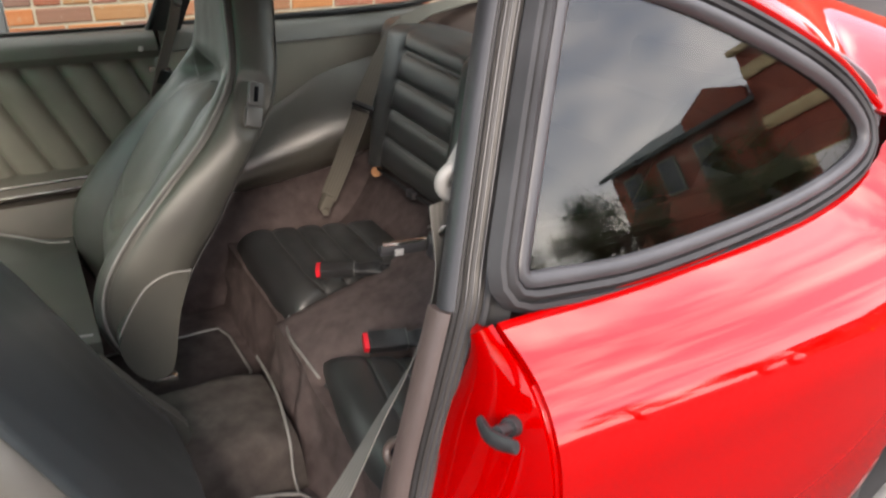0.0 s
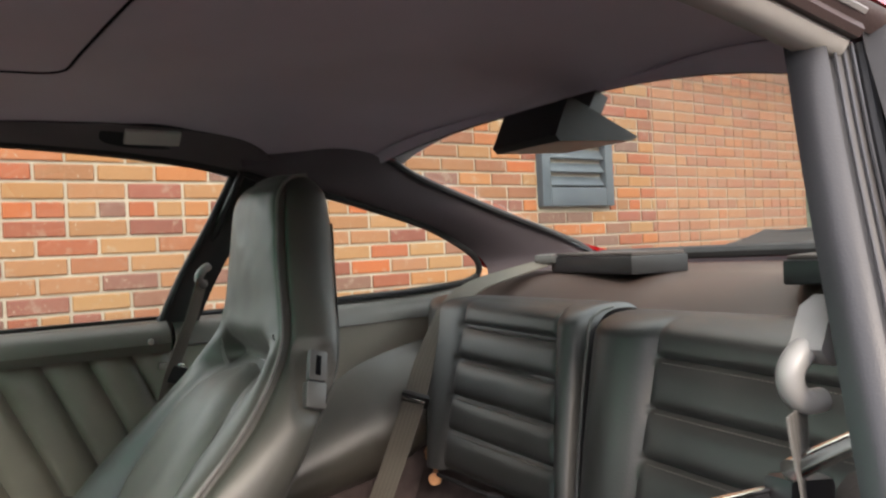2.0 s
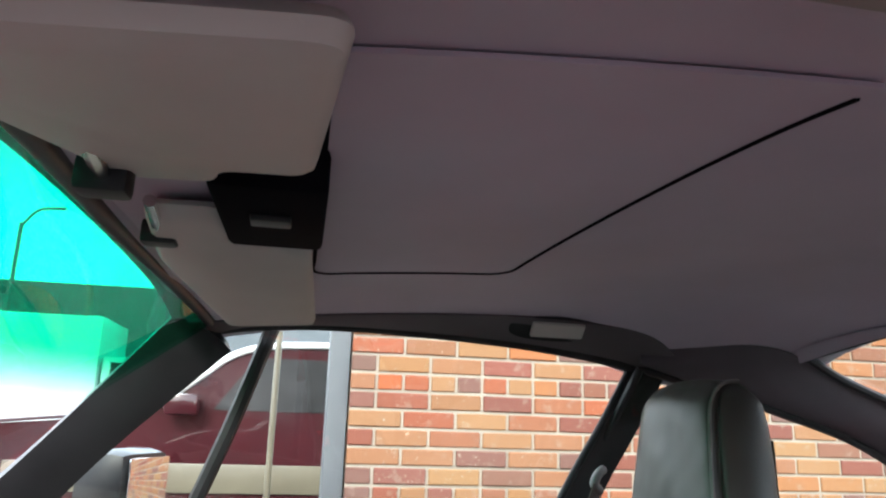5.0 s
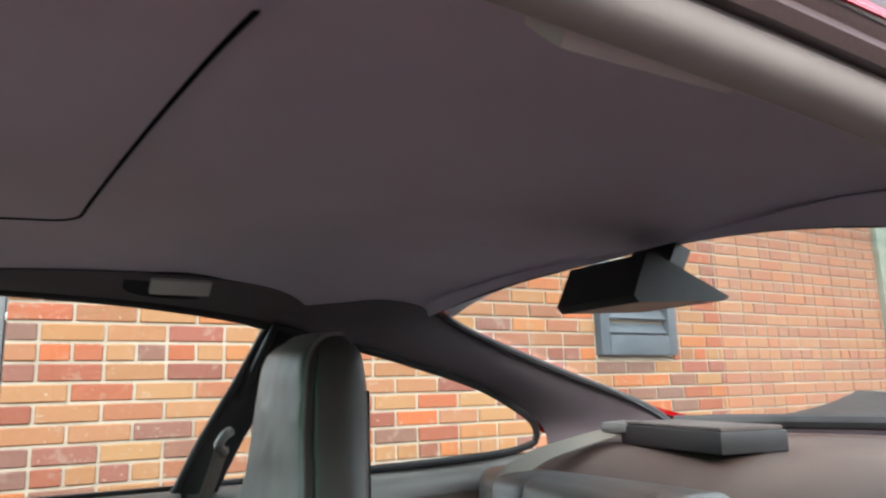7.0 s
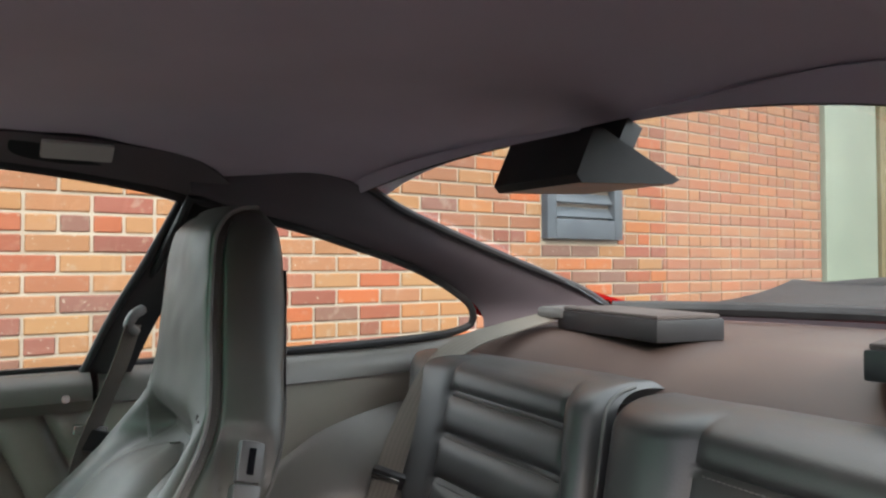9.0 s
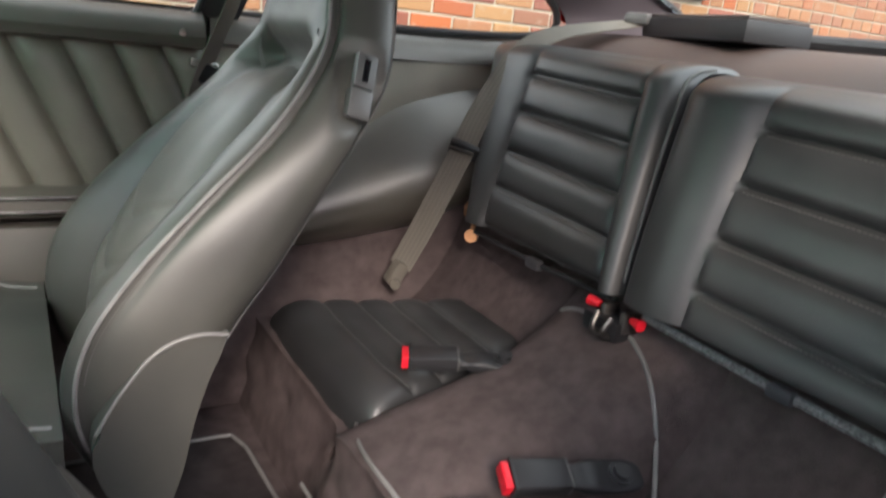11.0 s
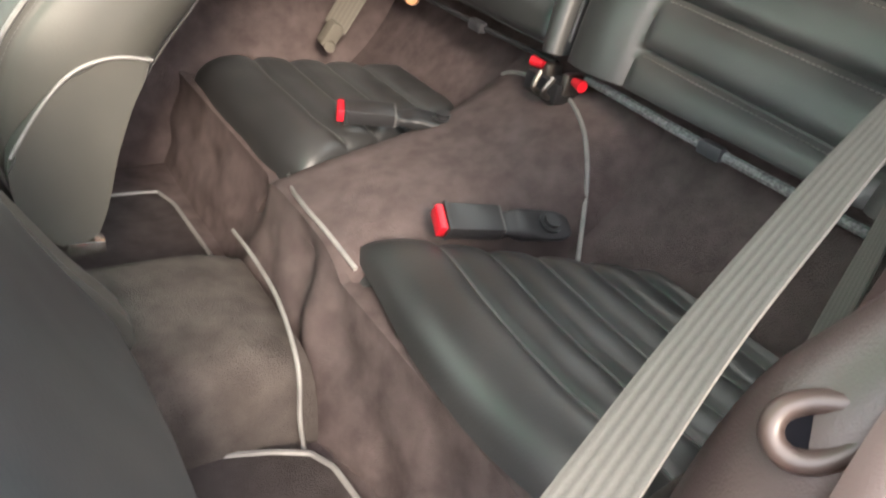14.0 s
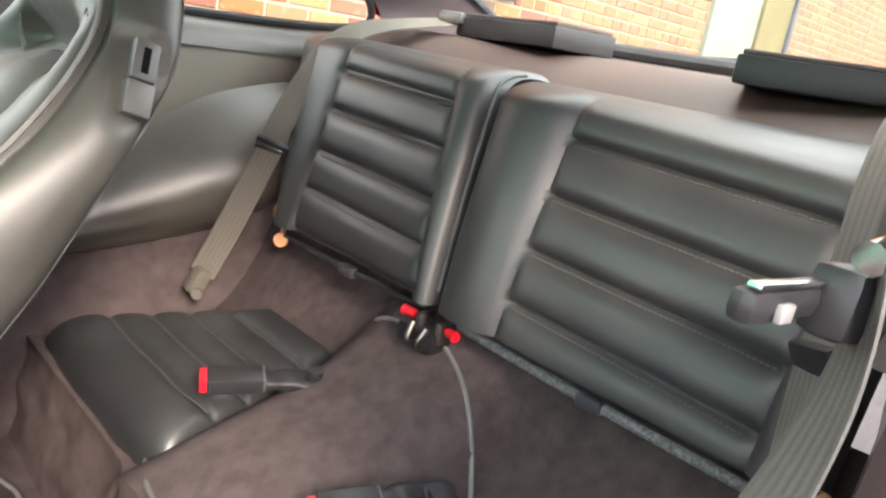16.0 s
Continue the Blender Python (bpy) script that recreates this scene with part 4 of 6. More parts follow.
part("pillar_bead", tube(across_post(0.0155, 0.0), 0.0045, 8, count=60), RUBBER, car)
part("pillar_cover", between(across_post(-0.014, 0.002, 0.0, post[:5]), across_post(-0.022, -0.005, 0.005, post[:5]), 0.010, 40, 8, 0.004, (-0.6, -0.5, 0)), PILLAR_COVER, car, "black leatherette pillar cover")
part("pillar_cover", between(across_post(-0.018, 0.002, 0.0, post[4:]), across_post(-0.030, -0.006, 0.006, post[4:]), 0.010, 40, 8, 0.005, (-0.6, -0.5, 0)), PILLAR_PALE, car, "red-brown leatherette lower pillar cover")
part("pillar_lower", tube([(0.100, -0.598, 0.86), (0.066, -0.606, 0.75), (0.036, -0.602, 0.67), (0.014, -0.587, 0.58), (-0.004, -0.588, 0.46), (-0.025, -0.592, 0.26)], lambda s: 0.016 + 0.026 * min(1.0, max(0.0, (s - 0.18) / 0.24)) + 0.010 * s, 16, count=40), PILLAR_PALE, car, "red-brown leatherette lower pillar")

# far side: rail, pillars, window, door
f_rail = [(-0.86, 0.640, 0.97), (-0.745, 0.62, 1.085), (-0.655, 0.600, 1.180), (-0.55, 0.598, 1.208), (-0.377, 0.598, 1.214), (-0.141, 0.598, 1.203), (0.02, 0.600, 1.186), (0.120, 0.604, 1.168)]
f_edge = shifted(f_rail[2:], (0, 0.004, -0.006)) + [(0.21, 0.596, 1.136)]
f_inner = [(p[0], p[1] - 0.058, min(p[2] + 0.048, lining((p[0] + 0.655) / 1.028, 0.958)[2] - 0.003)) for p in f_rail[2:]] + [(0.21, 0.572, 1.160)]
part("rail_trim", between(f_edge, f_inner, 0.006, 60, 8, -0.005), RAIL_LINER, car, "roof rail lining with shade in its tone")
part("rail_seal", tube(shifted(f_rail, (0, 0.008, -0.004)), 0.010, 8, count=50), RUBBER, car)
part("rail_skin", between(shifted(f_rail, (0, 0.016, 0)), shifted(f_rail, (0, 0.0, 0.055)), 0.006, 50, 5), PAINT, car)
part("front_pillar", between([(-0.98, 0.66, 0.90), (-0.85, 0.625, 1.03), (-0.68, 0.575, 1.215)], [(-0.90, 0.70, 0.88), (-0.78, 0.655, 1.01), (-0.60, 0.612, 1.175)], 0.035, 24, 6, 0.012, (0.6, -0.5, 0.4)), BLACK_PLASTIC, car, "black front pillar")
part("front_pillar", between([mirror(p) for p in [(-0.98, 0.66, 0.90), (-0.85, 0.625, 1.03), (-0.68, 0.56, 1.19)]], [mirror(p) for p in [(-0.90, 0.70, 0.88), (-0.78, 0.655, 1.01), (-0.60, 0.60, 1.15)]], -0.035, 24, 6, 0.012, (0.6, 0.5, 0.4)), BLACK_PLASTIC, car, "black front pillar")
WS_TOP = [(-0.615, -0.45, 1.185), (-0.645, -0.2, 1.213), (-0.655, MID, 1.220), (-0.648, 0.3, 1.218), (-0.625, 0.555, 1.198)]
part("front_header", between([lining(0.02, v) for v in (0.03, 0.27, 0.5, 0.74, 0.98)], shifted(WS_TOP, (0, 0, 0.006)), 0.006, 24, 6, 0.004), HEADLINER_MAT, car)
part("header_rail", tube([(-0.61, -0.47, 1.18), (-0.64, -0.2, 1.211), (-0.65, MID, 1.218), (-0.642, 0.3, 1.216), (-0.622, 0.565, 1.198)], 0.009, 10, count=24), BLACK_PLASTIC, car)
part("quarter_post", tube([(-0.53, 0.628, 1.203), (-0.585, 0.655, 1.04), (-0.645, 0.695, 0.885)], 0.013, 8, count=20), RUBBER, car, "black vent window post")
side_glass = part("door_glass", between([(-0.86, 0.655, 0.98), (-0.65, 0.612, 1.185), (-0.377, 0.608, 1.21), (0.115, 0.612, 1.17)], [(-0.92, 0.722, 0.88), (-0.60, 0.722, 0.88), (-0.30, 0.722, 0.88), (-0.005, 0.722, 0.88)], 0.004, 24, 6), GLASS_CLEAR, car)
side_glass.visible_shadow = False
screen = part("windscreen", between(WS_TOP, [(-1.05, -0.60, 0.88), (-1.20, -0.3, 0.87), (-1.24, MID, 0.87), (-1.20, 0.4, 0.87), (-1.05, 0.69, 0.88)], 0.005, 24, 10), GLASS_GREEN, car, "green-tinted windscreen")
screen.visible_shadow = False
f_post = [(0.135, 0.622, 1.172), (0.085, 0.640, 1.07), (0.03, 0.665, 0.965), (-0.005, 0.690, 0.880)]
part("door_jamb", box((0.0, 0.700, 0.66), (0.05, 0.03, 0.46), 0.004), BLACK_PLASTIC, car, "black far door jamb")
part("door_pillar", between(shifted(f_post, (-0.012, 0.0, 0)), shifted(f_post, (0.055, -0.012, 0.0)), 0.02, 30, 6, 0.006, (0, -1, 0)), BLACK_PLASTIC, car, "black door pillar")
part("pillar_bead", tube(shifted(f_post, (-0.016, -0.004, 0)), 0.007, 8, count=20), RUBBER, car)


# rear pillars inside, between the quarter windows and the rear window
c_low = [(0.115, 0.582, 1.170), (0.20, 0.593, 1.144), (0.293, 0.599, 1.126), (0.395, 0.606, 1.100), (0.559, 0.618, 1.052), (0.684, 0.636, 0.994), (0.745, 0.649, 0.952), (0.76, 0.655, 0.90)]


def liner_at(x, q):
    """A point on the headliner at x and at the share q of its half width."""
    u = (x + 0.655) / (0.50 - 0.155 * q * q + 0.655)
    p = lining(min(1.0, u), (q + 1) / 2)
    return p[0], p[1], p[2] - 0.002


c_top = [liner_at(0.115, 0.985), liner_at(0.2, 0.93), liner_at(0.30, 0.86), (0.385, 0.500, 1.184), (0.475, 0.512, 1.143), (0.675, 0.520, 1.075), (0.93, 0.540, 0.998), (1.02, 0.545, 0.955)]
n_top = [liner_at(0.115, -0.985), liner_at(0.2, -0.93), liner_at(0.30, -0.86)] + shifted([mirror(p) for p in c_top[3:]], (0, 0, -0.015))
part("pillar_trim", between(c_low, c_top, 0.012, 50, 10, -0.014, (0, 0.7, 0.6)), PILLAR_VINYL, car, "vinyl rear pillar lining with shade in its colour")
part("pillar_trim", between(shifted([mirror(p) for p in c_low], (0, 0, -0.02)), n_top, -0.012, 50, 10, -0.014, (0, -0.7, 0.6)), PILLAR_VINYL, car, "vinyl rear pillar lining with shade in its colour")
part("window_bead", tube(shifted(c_top[3:], (0, -0.004, 0.004)), 0.008, 8, count=30), RUBBER, car)
head_arc = [(0.385, 0.505, 1.182), (0.435, 0.36, 1.213), (0.480, 0.20, 1.230), (0.498, MID, 1.234), (0.480, -0.11, 1.222), (0.435, -0.27, 1.192), (0.385, -0.415, 1.152)]
part("window_bead", tube(head_arc, 0.0045, 8, count=40), RUBBER, car)
part("rear_header", between([lining(0.985, v) for v in np.linspace(0.97, 0.05, 14)], shifted(head_arc, (0, 0, -0.002)), 0.006, 40, 6, 0.004), HEADLINER_MAT, car)
back_glass = part("rear_window", between(head_arc, [(1.02, 0.53, 0.955), (1.15, 0.40, 0.955), (1.22, 0.2, 0.955), (1.24, MID, 0.955), (1.22, -0.11, 0.955), (1.15, -0.31, 0.955), (1.02, -0.44, 0.955)], 0.004, 40, 12, 0.02, (0.5, 0, 0.8)), GLASS_CLEAR, car, "curved clear rear window")
back_glass.visible_shadow = False
part("window_bead", tube([(1.02, 0.53, 0.958), (1.15, 0.40, 0.958), (1.22, 0.2, 0.958), (1.24, MID, 0.958), (1.22, -0.11, 0.958), (1.15, -0.31, 0.958), (1.02, -0.44, 0.958)], 0.016, 8, count=40), RUBBER, car)

# the far door from inside
door = thing("far_door", "black leather door card with slanted pleats, door shut", "door")
part("outer_skin", sheet(lambda u, v: (-1.05 + 1.05 * u, 0.735 + 0.075 * math.sin(min(1, v * 1.3) * math.pi / 2), 0.875 - 0.57 * v), 16, 16, 0.01), PAINT, door)
part("top_pad", loft([[(x, 0.725, 0.872), (x, 0.70, 0.886), (x, 0.672, 0.884), (x, 0.648, 0.868), (x, 0.640, 0.846), (x, 0.648, 0.829), (x, 0.672, 0.826), (x, 0.725, 0.826)] for x in np.linspace(-1.0, -0.012, 20)]), TRIM_LEATHER, door, "padded dark leatherette door top")
part("window_strip", box((-0.50, 0.712, 0.889), (0.99, 0.016, 0.008), 0.002), RUBBER, door)
part("screw", rod((-0.05, 0.640, 0.852), (-0.05, 0.634, 0.852), 0.006, 12), STEEL, door)
part("backing", box((-0.50, 0.692, 0.56), (1.0, 0.02, 0.52), 0.004), TRIM_LEATHER, door)


def pleat(xt):
    def f(u, v):
        x = xt + 0.0755 * u + 0.105 * v
        y = 0.680 - 0.017 * (4 * u * (1 - u)) ** 0.5 * min(1.0, 6 * v + 0.3) - 0.004
        return min(x, -0.004), y, 0.826 - 0.236 * v
    return f


for k in range(0, 14):
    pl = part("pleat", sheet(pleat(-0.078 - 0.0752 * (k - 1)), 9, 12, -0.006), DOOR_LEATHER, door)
    if k > 0:
        part("stitching", stitches([(-0.078 - 0.0752 * (k - 1) + 0.105 * v, 0.674, 0.826 - 0.236 * v) for v in (0.02, 0.5, 0.98)], 0.006, 0.0009), STITCH_MAT, pl)
part("armrest", loft([[(x, 0.69, 0.592), (x, 0.640, 0.590), (x, 0.622, 0.578), (x, 0.618, 0.560), (x, 0.624, 0.548), (x, 0.69, 0.545)] for x in np.linspace(-1.0, -0.03, 14)]), TRIM_LEATHER, door)
for z in (0.581, 0.558):
    part("chrome_strip", tube([(-0.95, 0.616, z), (-0.5, 0.616, z), (-0.05, 0.616, z)], 0.0035, 6), STEEL, door, "thin chrome strip")
part("pocket", loft([[(x, 0.69, 0.535), (x, 0.628, 0.530), (x, 0.618, 0.48), (x, 0.615, 0.42), (x, 0.625, 0.36), (x, 0.69, 0.34)] for x in np.linspace(-1.0, -0.04, 14)]), TRIM_LEATHER, door)
part("door_base", box((-0.52, 0.676, 0.26), (0.98, 0.022, 0.21), 0.005), CARPET, door)
part("pocket_edge", tube([(-0.95, 0.613, 0.408), (-0.5, 0.613, 0.408), (-0.06, 0.613, 0.408)], 0.004, 6), PIPING_MAT, door)

# rear side trim: ledge, flat panel and the swelling armrest, both sides
for s in (1, -1):
    w = (lambda p: p) if s > 0 else (lambda p: (p[0], 2 * MID - p[1] + 0.032, p[2] - 0.012))
    lower = 0.0 if s > 0 else -0.02
    part("ledge", between([w((0.0 if s > 0 else 0.10, 0.715 if s > 0 else 0.69, 0.888 + lower)), w((0.35, 0.714, 0.890 + lower)), w((0.62, 0.690, 0.898 + lower)), w((0.78, 0.645, 0.915 + lower))], [w((0.0 if s > 0 else 0.10, 0.655, 0.838 + lower)), w((0.3, 0.658, 0.838 + lower)), w((0.54, 0.655, 0.840 + lower)), w((0.70, 0.60, 0.86 + lower))], -0.02 * s, 24, 6, 0.016, (0, -0.6 * s, 0.8)), TRIM_LEATHER, car, "padded dark leatherette ledge")
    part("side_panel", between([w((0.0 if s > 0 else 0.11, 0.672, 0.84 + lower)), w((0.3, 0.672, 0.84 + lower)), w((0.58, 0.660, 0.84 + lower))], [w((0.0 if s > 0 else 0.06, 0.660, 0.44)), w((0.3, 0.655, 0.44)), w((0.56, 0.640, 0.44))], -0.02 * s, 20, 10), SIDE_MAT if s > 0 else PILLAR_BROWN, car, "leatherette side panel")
    top_l = spline([w((0.02, 0.655, 0.56)), w((0.15, 0.650, 0.645)), w((0.273, 0.645, 0.705)), w((0.363, 0.640, 0.756)), w((0.491, 0.625, 0.792)), w((0.56, 0.61, 0.80))], 30)
    bot_l = spline([w((0.02, 0.640, 0.475)), w((0.172, 0.630, 0.482)), w((0.315, 0.625, 0.500)), w((0.423, 0.615, 0.524)), w((0.50, 0.61, 0.56)), w((0.56, 0.60, 0.59))], 30)

    if s < 0:
        top_l, bot_l = top_l[9:] - (0, 0.026, 0), bot_l[9:] - (0, 0.026, 0)

    def swell(u, v, s=s, a=top_l, b=bot_l):
        i = int(round(u * (len(a) - 1)))
        p = a[i] * (1 - v) + b[i] * v
        p = p + np.array((0, -s, 0)) * ((0.095 if s > 0 else 0.030) * math.sin(math.pi * min(1, 0.02 + v ** 1.45 * 0.98)) ** 0.8 * (0.35 + 0.65 * u) + 0.012)
        return p
    part("armrest", sheet(swell, len(top_l), 24, -0.01 * s), ARM_LEATHER, car, "swelling black leather armrest")
    part("side_carpet", between([w((-0.06, 0.636, 0.50)) if s > 0 else w((0.10, 0.633, 0.495)), w((0.172, 0.632, 0.49)), w((0.423, 0.62, 0.53)), w((0.60, 0.60, 0.60))], [w((-0.06, 0.60, 0.17)) if s > 0 else w((0.09, 0.585, 0.29)), w((0.17, 0.582, 0.17)) if s > 0 else w((0.17, 0.575, 0.33)), w((0.42, 0.555, 0.36)), w((0.58, 0.54, 0.40))], -0.01 * s, 24, 10, 0.012, (0, -s, 0)), CARPET, car)

# parcel shelf
part("parcel_shelf", sheet(lambda u, v: (0.585 + 0.655 * u - 0.16 * u * (2 * v - 1) ** 4, MID - 0.53 + 1.06 * v, 0.850 + 0.081 * math.sin(min(1, u * 3.0) * math.pi / 2)), 24, 24, 0.01), SHELF_MAT, car, "brown-black leatherette parcel shelf")

# carpeted floor: rear seat pan, centre hump, front footwells and the backbone
hump_w = curve_at((0.02, 0.10, 0.25, 0.42, 0.50), (0.098, 0.102, 0.115, 0.15, 0.19))
hump_z = curve_at((0.02, 0.08, 0.16, 0.30, 0.42, 0.50), (0.356, 0.385, 0.412, 0.452, 0.512, 0.56))


def hump(u, v):
    x = 0.060 + 0.440 * u
    q = 2 * v - 1
    w = hump_w(x) + 0.05
    z = 0.30 + (hump_z(x) - 0.30) * (1 - abs(q) ** 4.2)
    return x, MID + q * w, z


def lip_at(y):
    """How far the carpet edge stands back under the far cushion."""
    f = max(0.0, min(1.0, (y - 0.13) / 0.07))
    return 0.024 * f * f * (3 - 2 * f)


def pan(u, v):
    q = 2 * v - 1
    x0 = 0.056 + lip_at(MID + q * 0.56)
    x = x0 + (0.540 - x0) * u
    z = 0.346 + 0.005 * u + 0.24 * max(0, (u - 0.58) / 0.42) ** 1.5
    return x, MID + q * 0.56, z


def heel(u, v):
    y = MID + (2 * u - 1) * 0.57
    q = (y - MID) / (hump_w(0.052) + 0.05)
    top = 0.349
    if abs(q) < 1:
        top = max(top, 0.304 + (hump_z(0.052) - 0.30) * (1 - abs(q) ** 4.2))
    bump = (0.014 * noise.noise(Vector((y * 11, v * 2.5, 3))) + 0.008 * math.sin(y * 60 + 5 * v) * max(0.0, 1 - abs(y + 0.02) / 0.16)) * math.sin(math.pi * v)
    run = 0.022 + 0.032 * max(0.0, min(1.0, (0.24 - abs(y - MID + 0.03)) / 0.09))
    return 0.058 + lip_at(y) * (1 - 0.6 * v) - run * v ** 1.3 + bump - 0.006 * (1 - v) ** 8, y, top - (top - 0.178) * v


part("seat_pan", sheet(pan, 30, 40, 0.01), CARPET, car, "dark brown carpeted rear seat pan")
part("centre_hump", sheet(hump, 36, 24, 0.01), CARPET, car, "dark brown carpeted centre hump")
part("inner_sill", box((0.325, -0.553, 0.39), (0.57, 0.012, 0.42), 0.004), CARPET, car)
part("heel_board", sheet(heel, 120, 20, 0.012), CARPET, car, "rumpled dark brown carpet")
part("floor_carpet", sheet(lambda u, v: (-1.3 + 1.46 * u, MID - 0.64 + 1.28 * v, 0.178 + 0.006 * noise.noise(Vector((u * 12, v * 12, 1)))), 40, 40, 0.01), CARPET, car)


def backbone(u, v):
    x = -1.25 + 1.26 * u
    q = 2 * v - 1
    h = 0.112 - 0.02 * max(0, (u - 0.93) / 0.07) ** 2
    return x, MID - 0.035 + q * 0.155, 0.182 + h * (1 - abs(q) ** 8)


part("backbone", sheet(backbone, 40, 26, 0.01), CARPET_MAT, car, "worn brown carpeted centre tunnel")
part("tunnel_piping", tube([(0.012, MID + 0.105, 0.294), (0.010, MID + 0.02, 0.299), (0.004, MID - 0.07, 0.297), (-0.008, MID - 0.155, 0.272), (-0.016, MID - 0.188, 0.225), (-0.014, MID - 0.204, 0.187)], 0.0029, 6, count=40), PIPING_MAT, car)
# pale piping over the hump
part("hump_piping", tube([(0.326, -0.174, 0.372)] + [tuple(np.array(hump(0.84 - 0.30 * max(0.0, 0.42 - v), v)) + (0, 0, 0.002)) for v in np.linspace(0.10, 0.78, 28)], 0.0033, 6, count=60), PIPING_MAT, car)
part("hump_piping", tube([(0.094, 0.166, 0.360), (0.068, 0.10, 0.3765), (0.057, 0.04, 0.385), (0.059, -0.02, 0.382), (0.068, -0.079, 0.366)], 0.003, 6, count=40), PIPING_MAT, car)

# plain front end that closes the cabin
part("bulkhead", box((-1.30, MID, 0.55), (0.03, 1.40, 0.72), 0.01), BLACK_PLASTIC, car)


def front_body(u, v):
    """Bonnet, wings and nose in one skin, over the front wheels."""
    x = -2.42 + 1.34 * u
    q = 2 * v - 1
    s = math.sin(min(1.0, 0.12 + u * 1.15) * math.pi / 2)
    zc = 0.45 + 0.42 * s
    half = 0.62 + 0.20 * math.sin(min(1.0, 0.15 + u * 1.6) * math.pi / 2)
    a = abs(q)
    if a < 0.72:
        k = a / 0.72
        return x, MID + math.copysign(half * 0.86 * k, q), zc + 0.045 * math.exp(-((k - 0.84) / 0.16) ** 2) * (1 - 0.5 * u)
    f = (a - 0.72) / 0.28
    zb = 0.26
    if abs(x + 1.32) < 0.33:
        zb = 0.305 + math.sqrt(0.33 ** 2 - (x + 1.32) ** 2)
    ang = min(1.0, f * 1.6) * math.pi / 2
    top = zc + 0.02
    z = top - min(0.14, top - zb) * (1 - math.cos(ang)) - max(0.0, top - 0.14 - zb) * max(0.0, (f - 0.5) / 0.5)
    return x, MID + math.copysign(half * (0.86 + 0.14 * math.sin(ang)), q), z


part("front_body", sheet(front_body, 50, 70, 0.008), PAINT, car, "glossy red bonnet and front wings")
part("front_bumper", loft([[(x, y, z) for x, z in ((-2.40 + 0.16 * abs(y - MID) ** 2, 0.26), (-2.50 + 0.22 * abs(y - MID) ** 2, 0.30), (-2.52 + 0.22 * abs(y - MID) ** 2, 0.42), (-2.40 + 0.16 * abs(y - MID) ** 2, 0.47))] for y in np.linspace(MID - 0.74, MID + 0.74, 16)]), PAINT, car)
for y in (MID - 0.56, MID + 0.56):
    part("headlight", tube([(-2.18, y, 0.70), (-2.215, y, 0.70), (-2.23, y, 0.70)], lambda s: 0.10 - 0.03 * s * s, 20), GREY_PLASTIC, car, "round headlight")
part("rear_bumper", loft([[(x, y, z) for x, z in ((1.78 - 0.2 * abs(y - MID) ** 2, 0.32), (1.94 - 0.26 * abs(y - MID) ** 2, 0.36), (1.96 - 0.26 * abs(y - MID) ** 2, 0.56), (1.92 - 0.26 * abs(y - MID) ** 2, 0.72), (1.75 - 0.2 * abs(y - MID) ** 2, 0.74))] for y in np.linspace(MID - 0.76, MID + 0.76, 16)]), PAINT, car)

DRIVER_TIP = 50.0   # the driver's backrest is folded forward
# ---- front seats ----
# outline of the high-back seat, upright: heights with half width, edge, front and rear depth
Z_ROWS = (0.25, 0.33, 0.42, 0.50, 0.58, 0.66, 0.74, 0.80, 0.85, 0.90, 0.96, 1.02, 1.06, 1.085, 1.100)
s_half = curve_at(Z_ROWS, (0.185, 0.205, 0.225, 0.235, 0.237, 0.235, 0.226, 0.208, 0.180, 0.150, 0.129, 0.119, 0.111, 0.101, 0.083))
s_edge = curve_at(Z_ROWS, (0.170, 0.190, 0.205, 0.214, 0.214, 0.208, 0.192, 0.170, 0.146, 0.126, 0.110, 0.101, 0.095, 0.088, 0.072))
s_pipe = curve_at(Z_ROWS, (-0.240, -0.300, -0.328, -0.318, -0.272, -0.206, -0.132, -0.086, -0.058, -0.050, -0.049, -0.047, -0.044, -0.036, -0.018))
s_mid = curve_at((0.25, 0.33, 0.42, 0.50, 0.58, 0.66, 0.72, 0.76, 0.785, 0.80, 0.815, 0.835, 0.86, 0.90, 0.96, 1.02, 1.06, 1.085, 1.10),
                 (-0.225, -0.262, -0.282, -0.272, -0.238, -0.192, -0.150, -0.115, -0.084, -0.052, -0.030, -0.038, -0.050, -0.054, -0.054, -0.054, -0.052, -0.044, -0.024))
s_rear = curve_at(Z_ROWS, (-0.226, -0.208, -0.183, -0.154, -0.106, -0.064, -0.020, 0.014, 0.032, 0.041, 0.045, 0.045, 0.042, 0.036, 0.024))
s_rear_deep = curve_at(Z_ROWS, (-0.180, -0.155, -0.128, -0.098, -0.062, -0.026, 0.008, 0.028, 0.040, 0.046, 0.048, 0.046, 0.040, 0.030, 0.014))


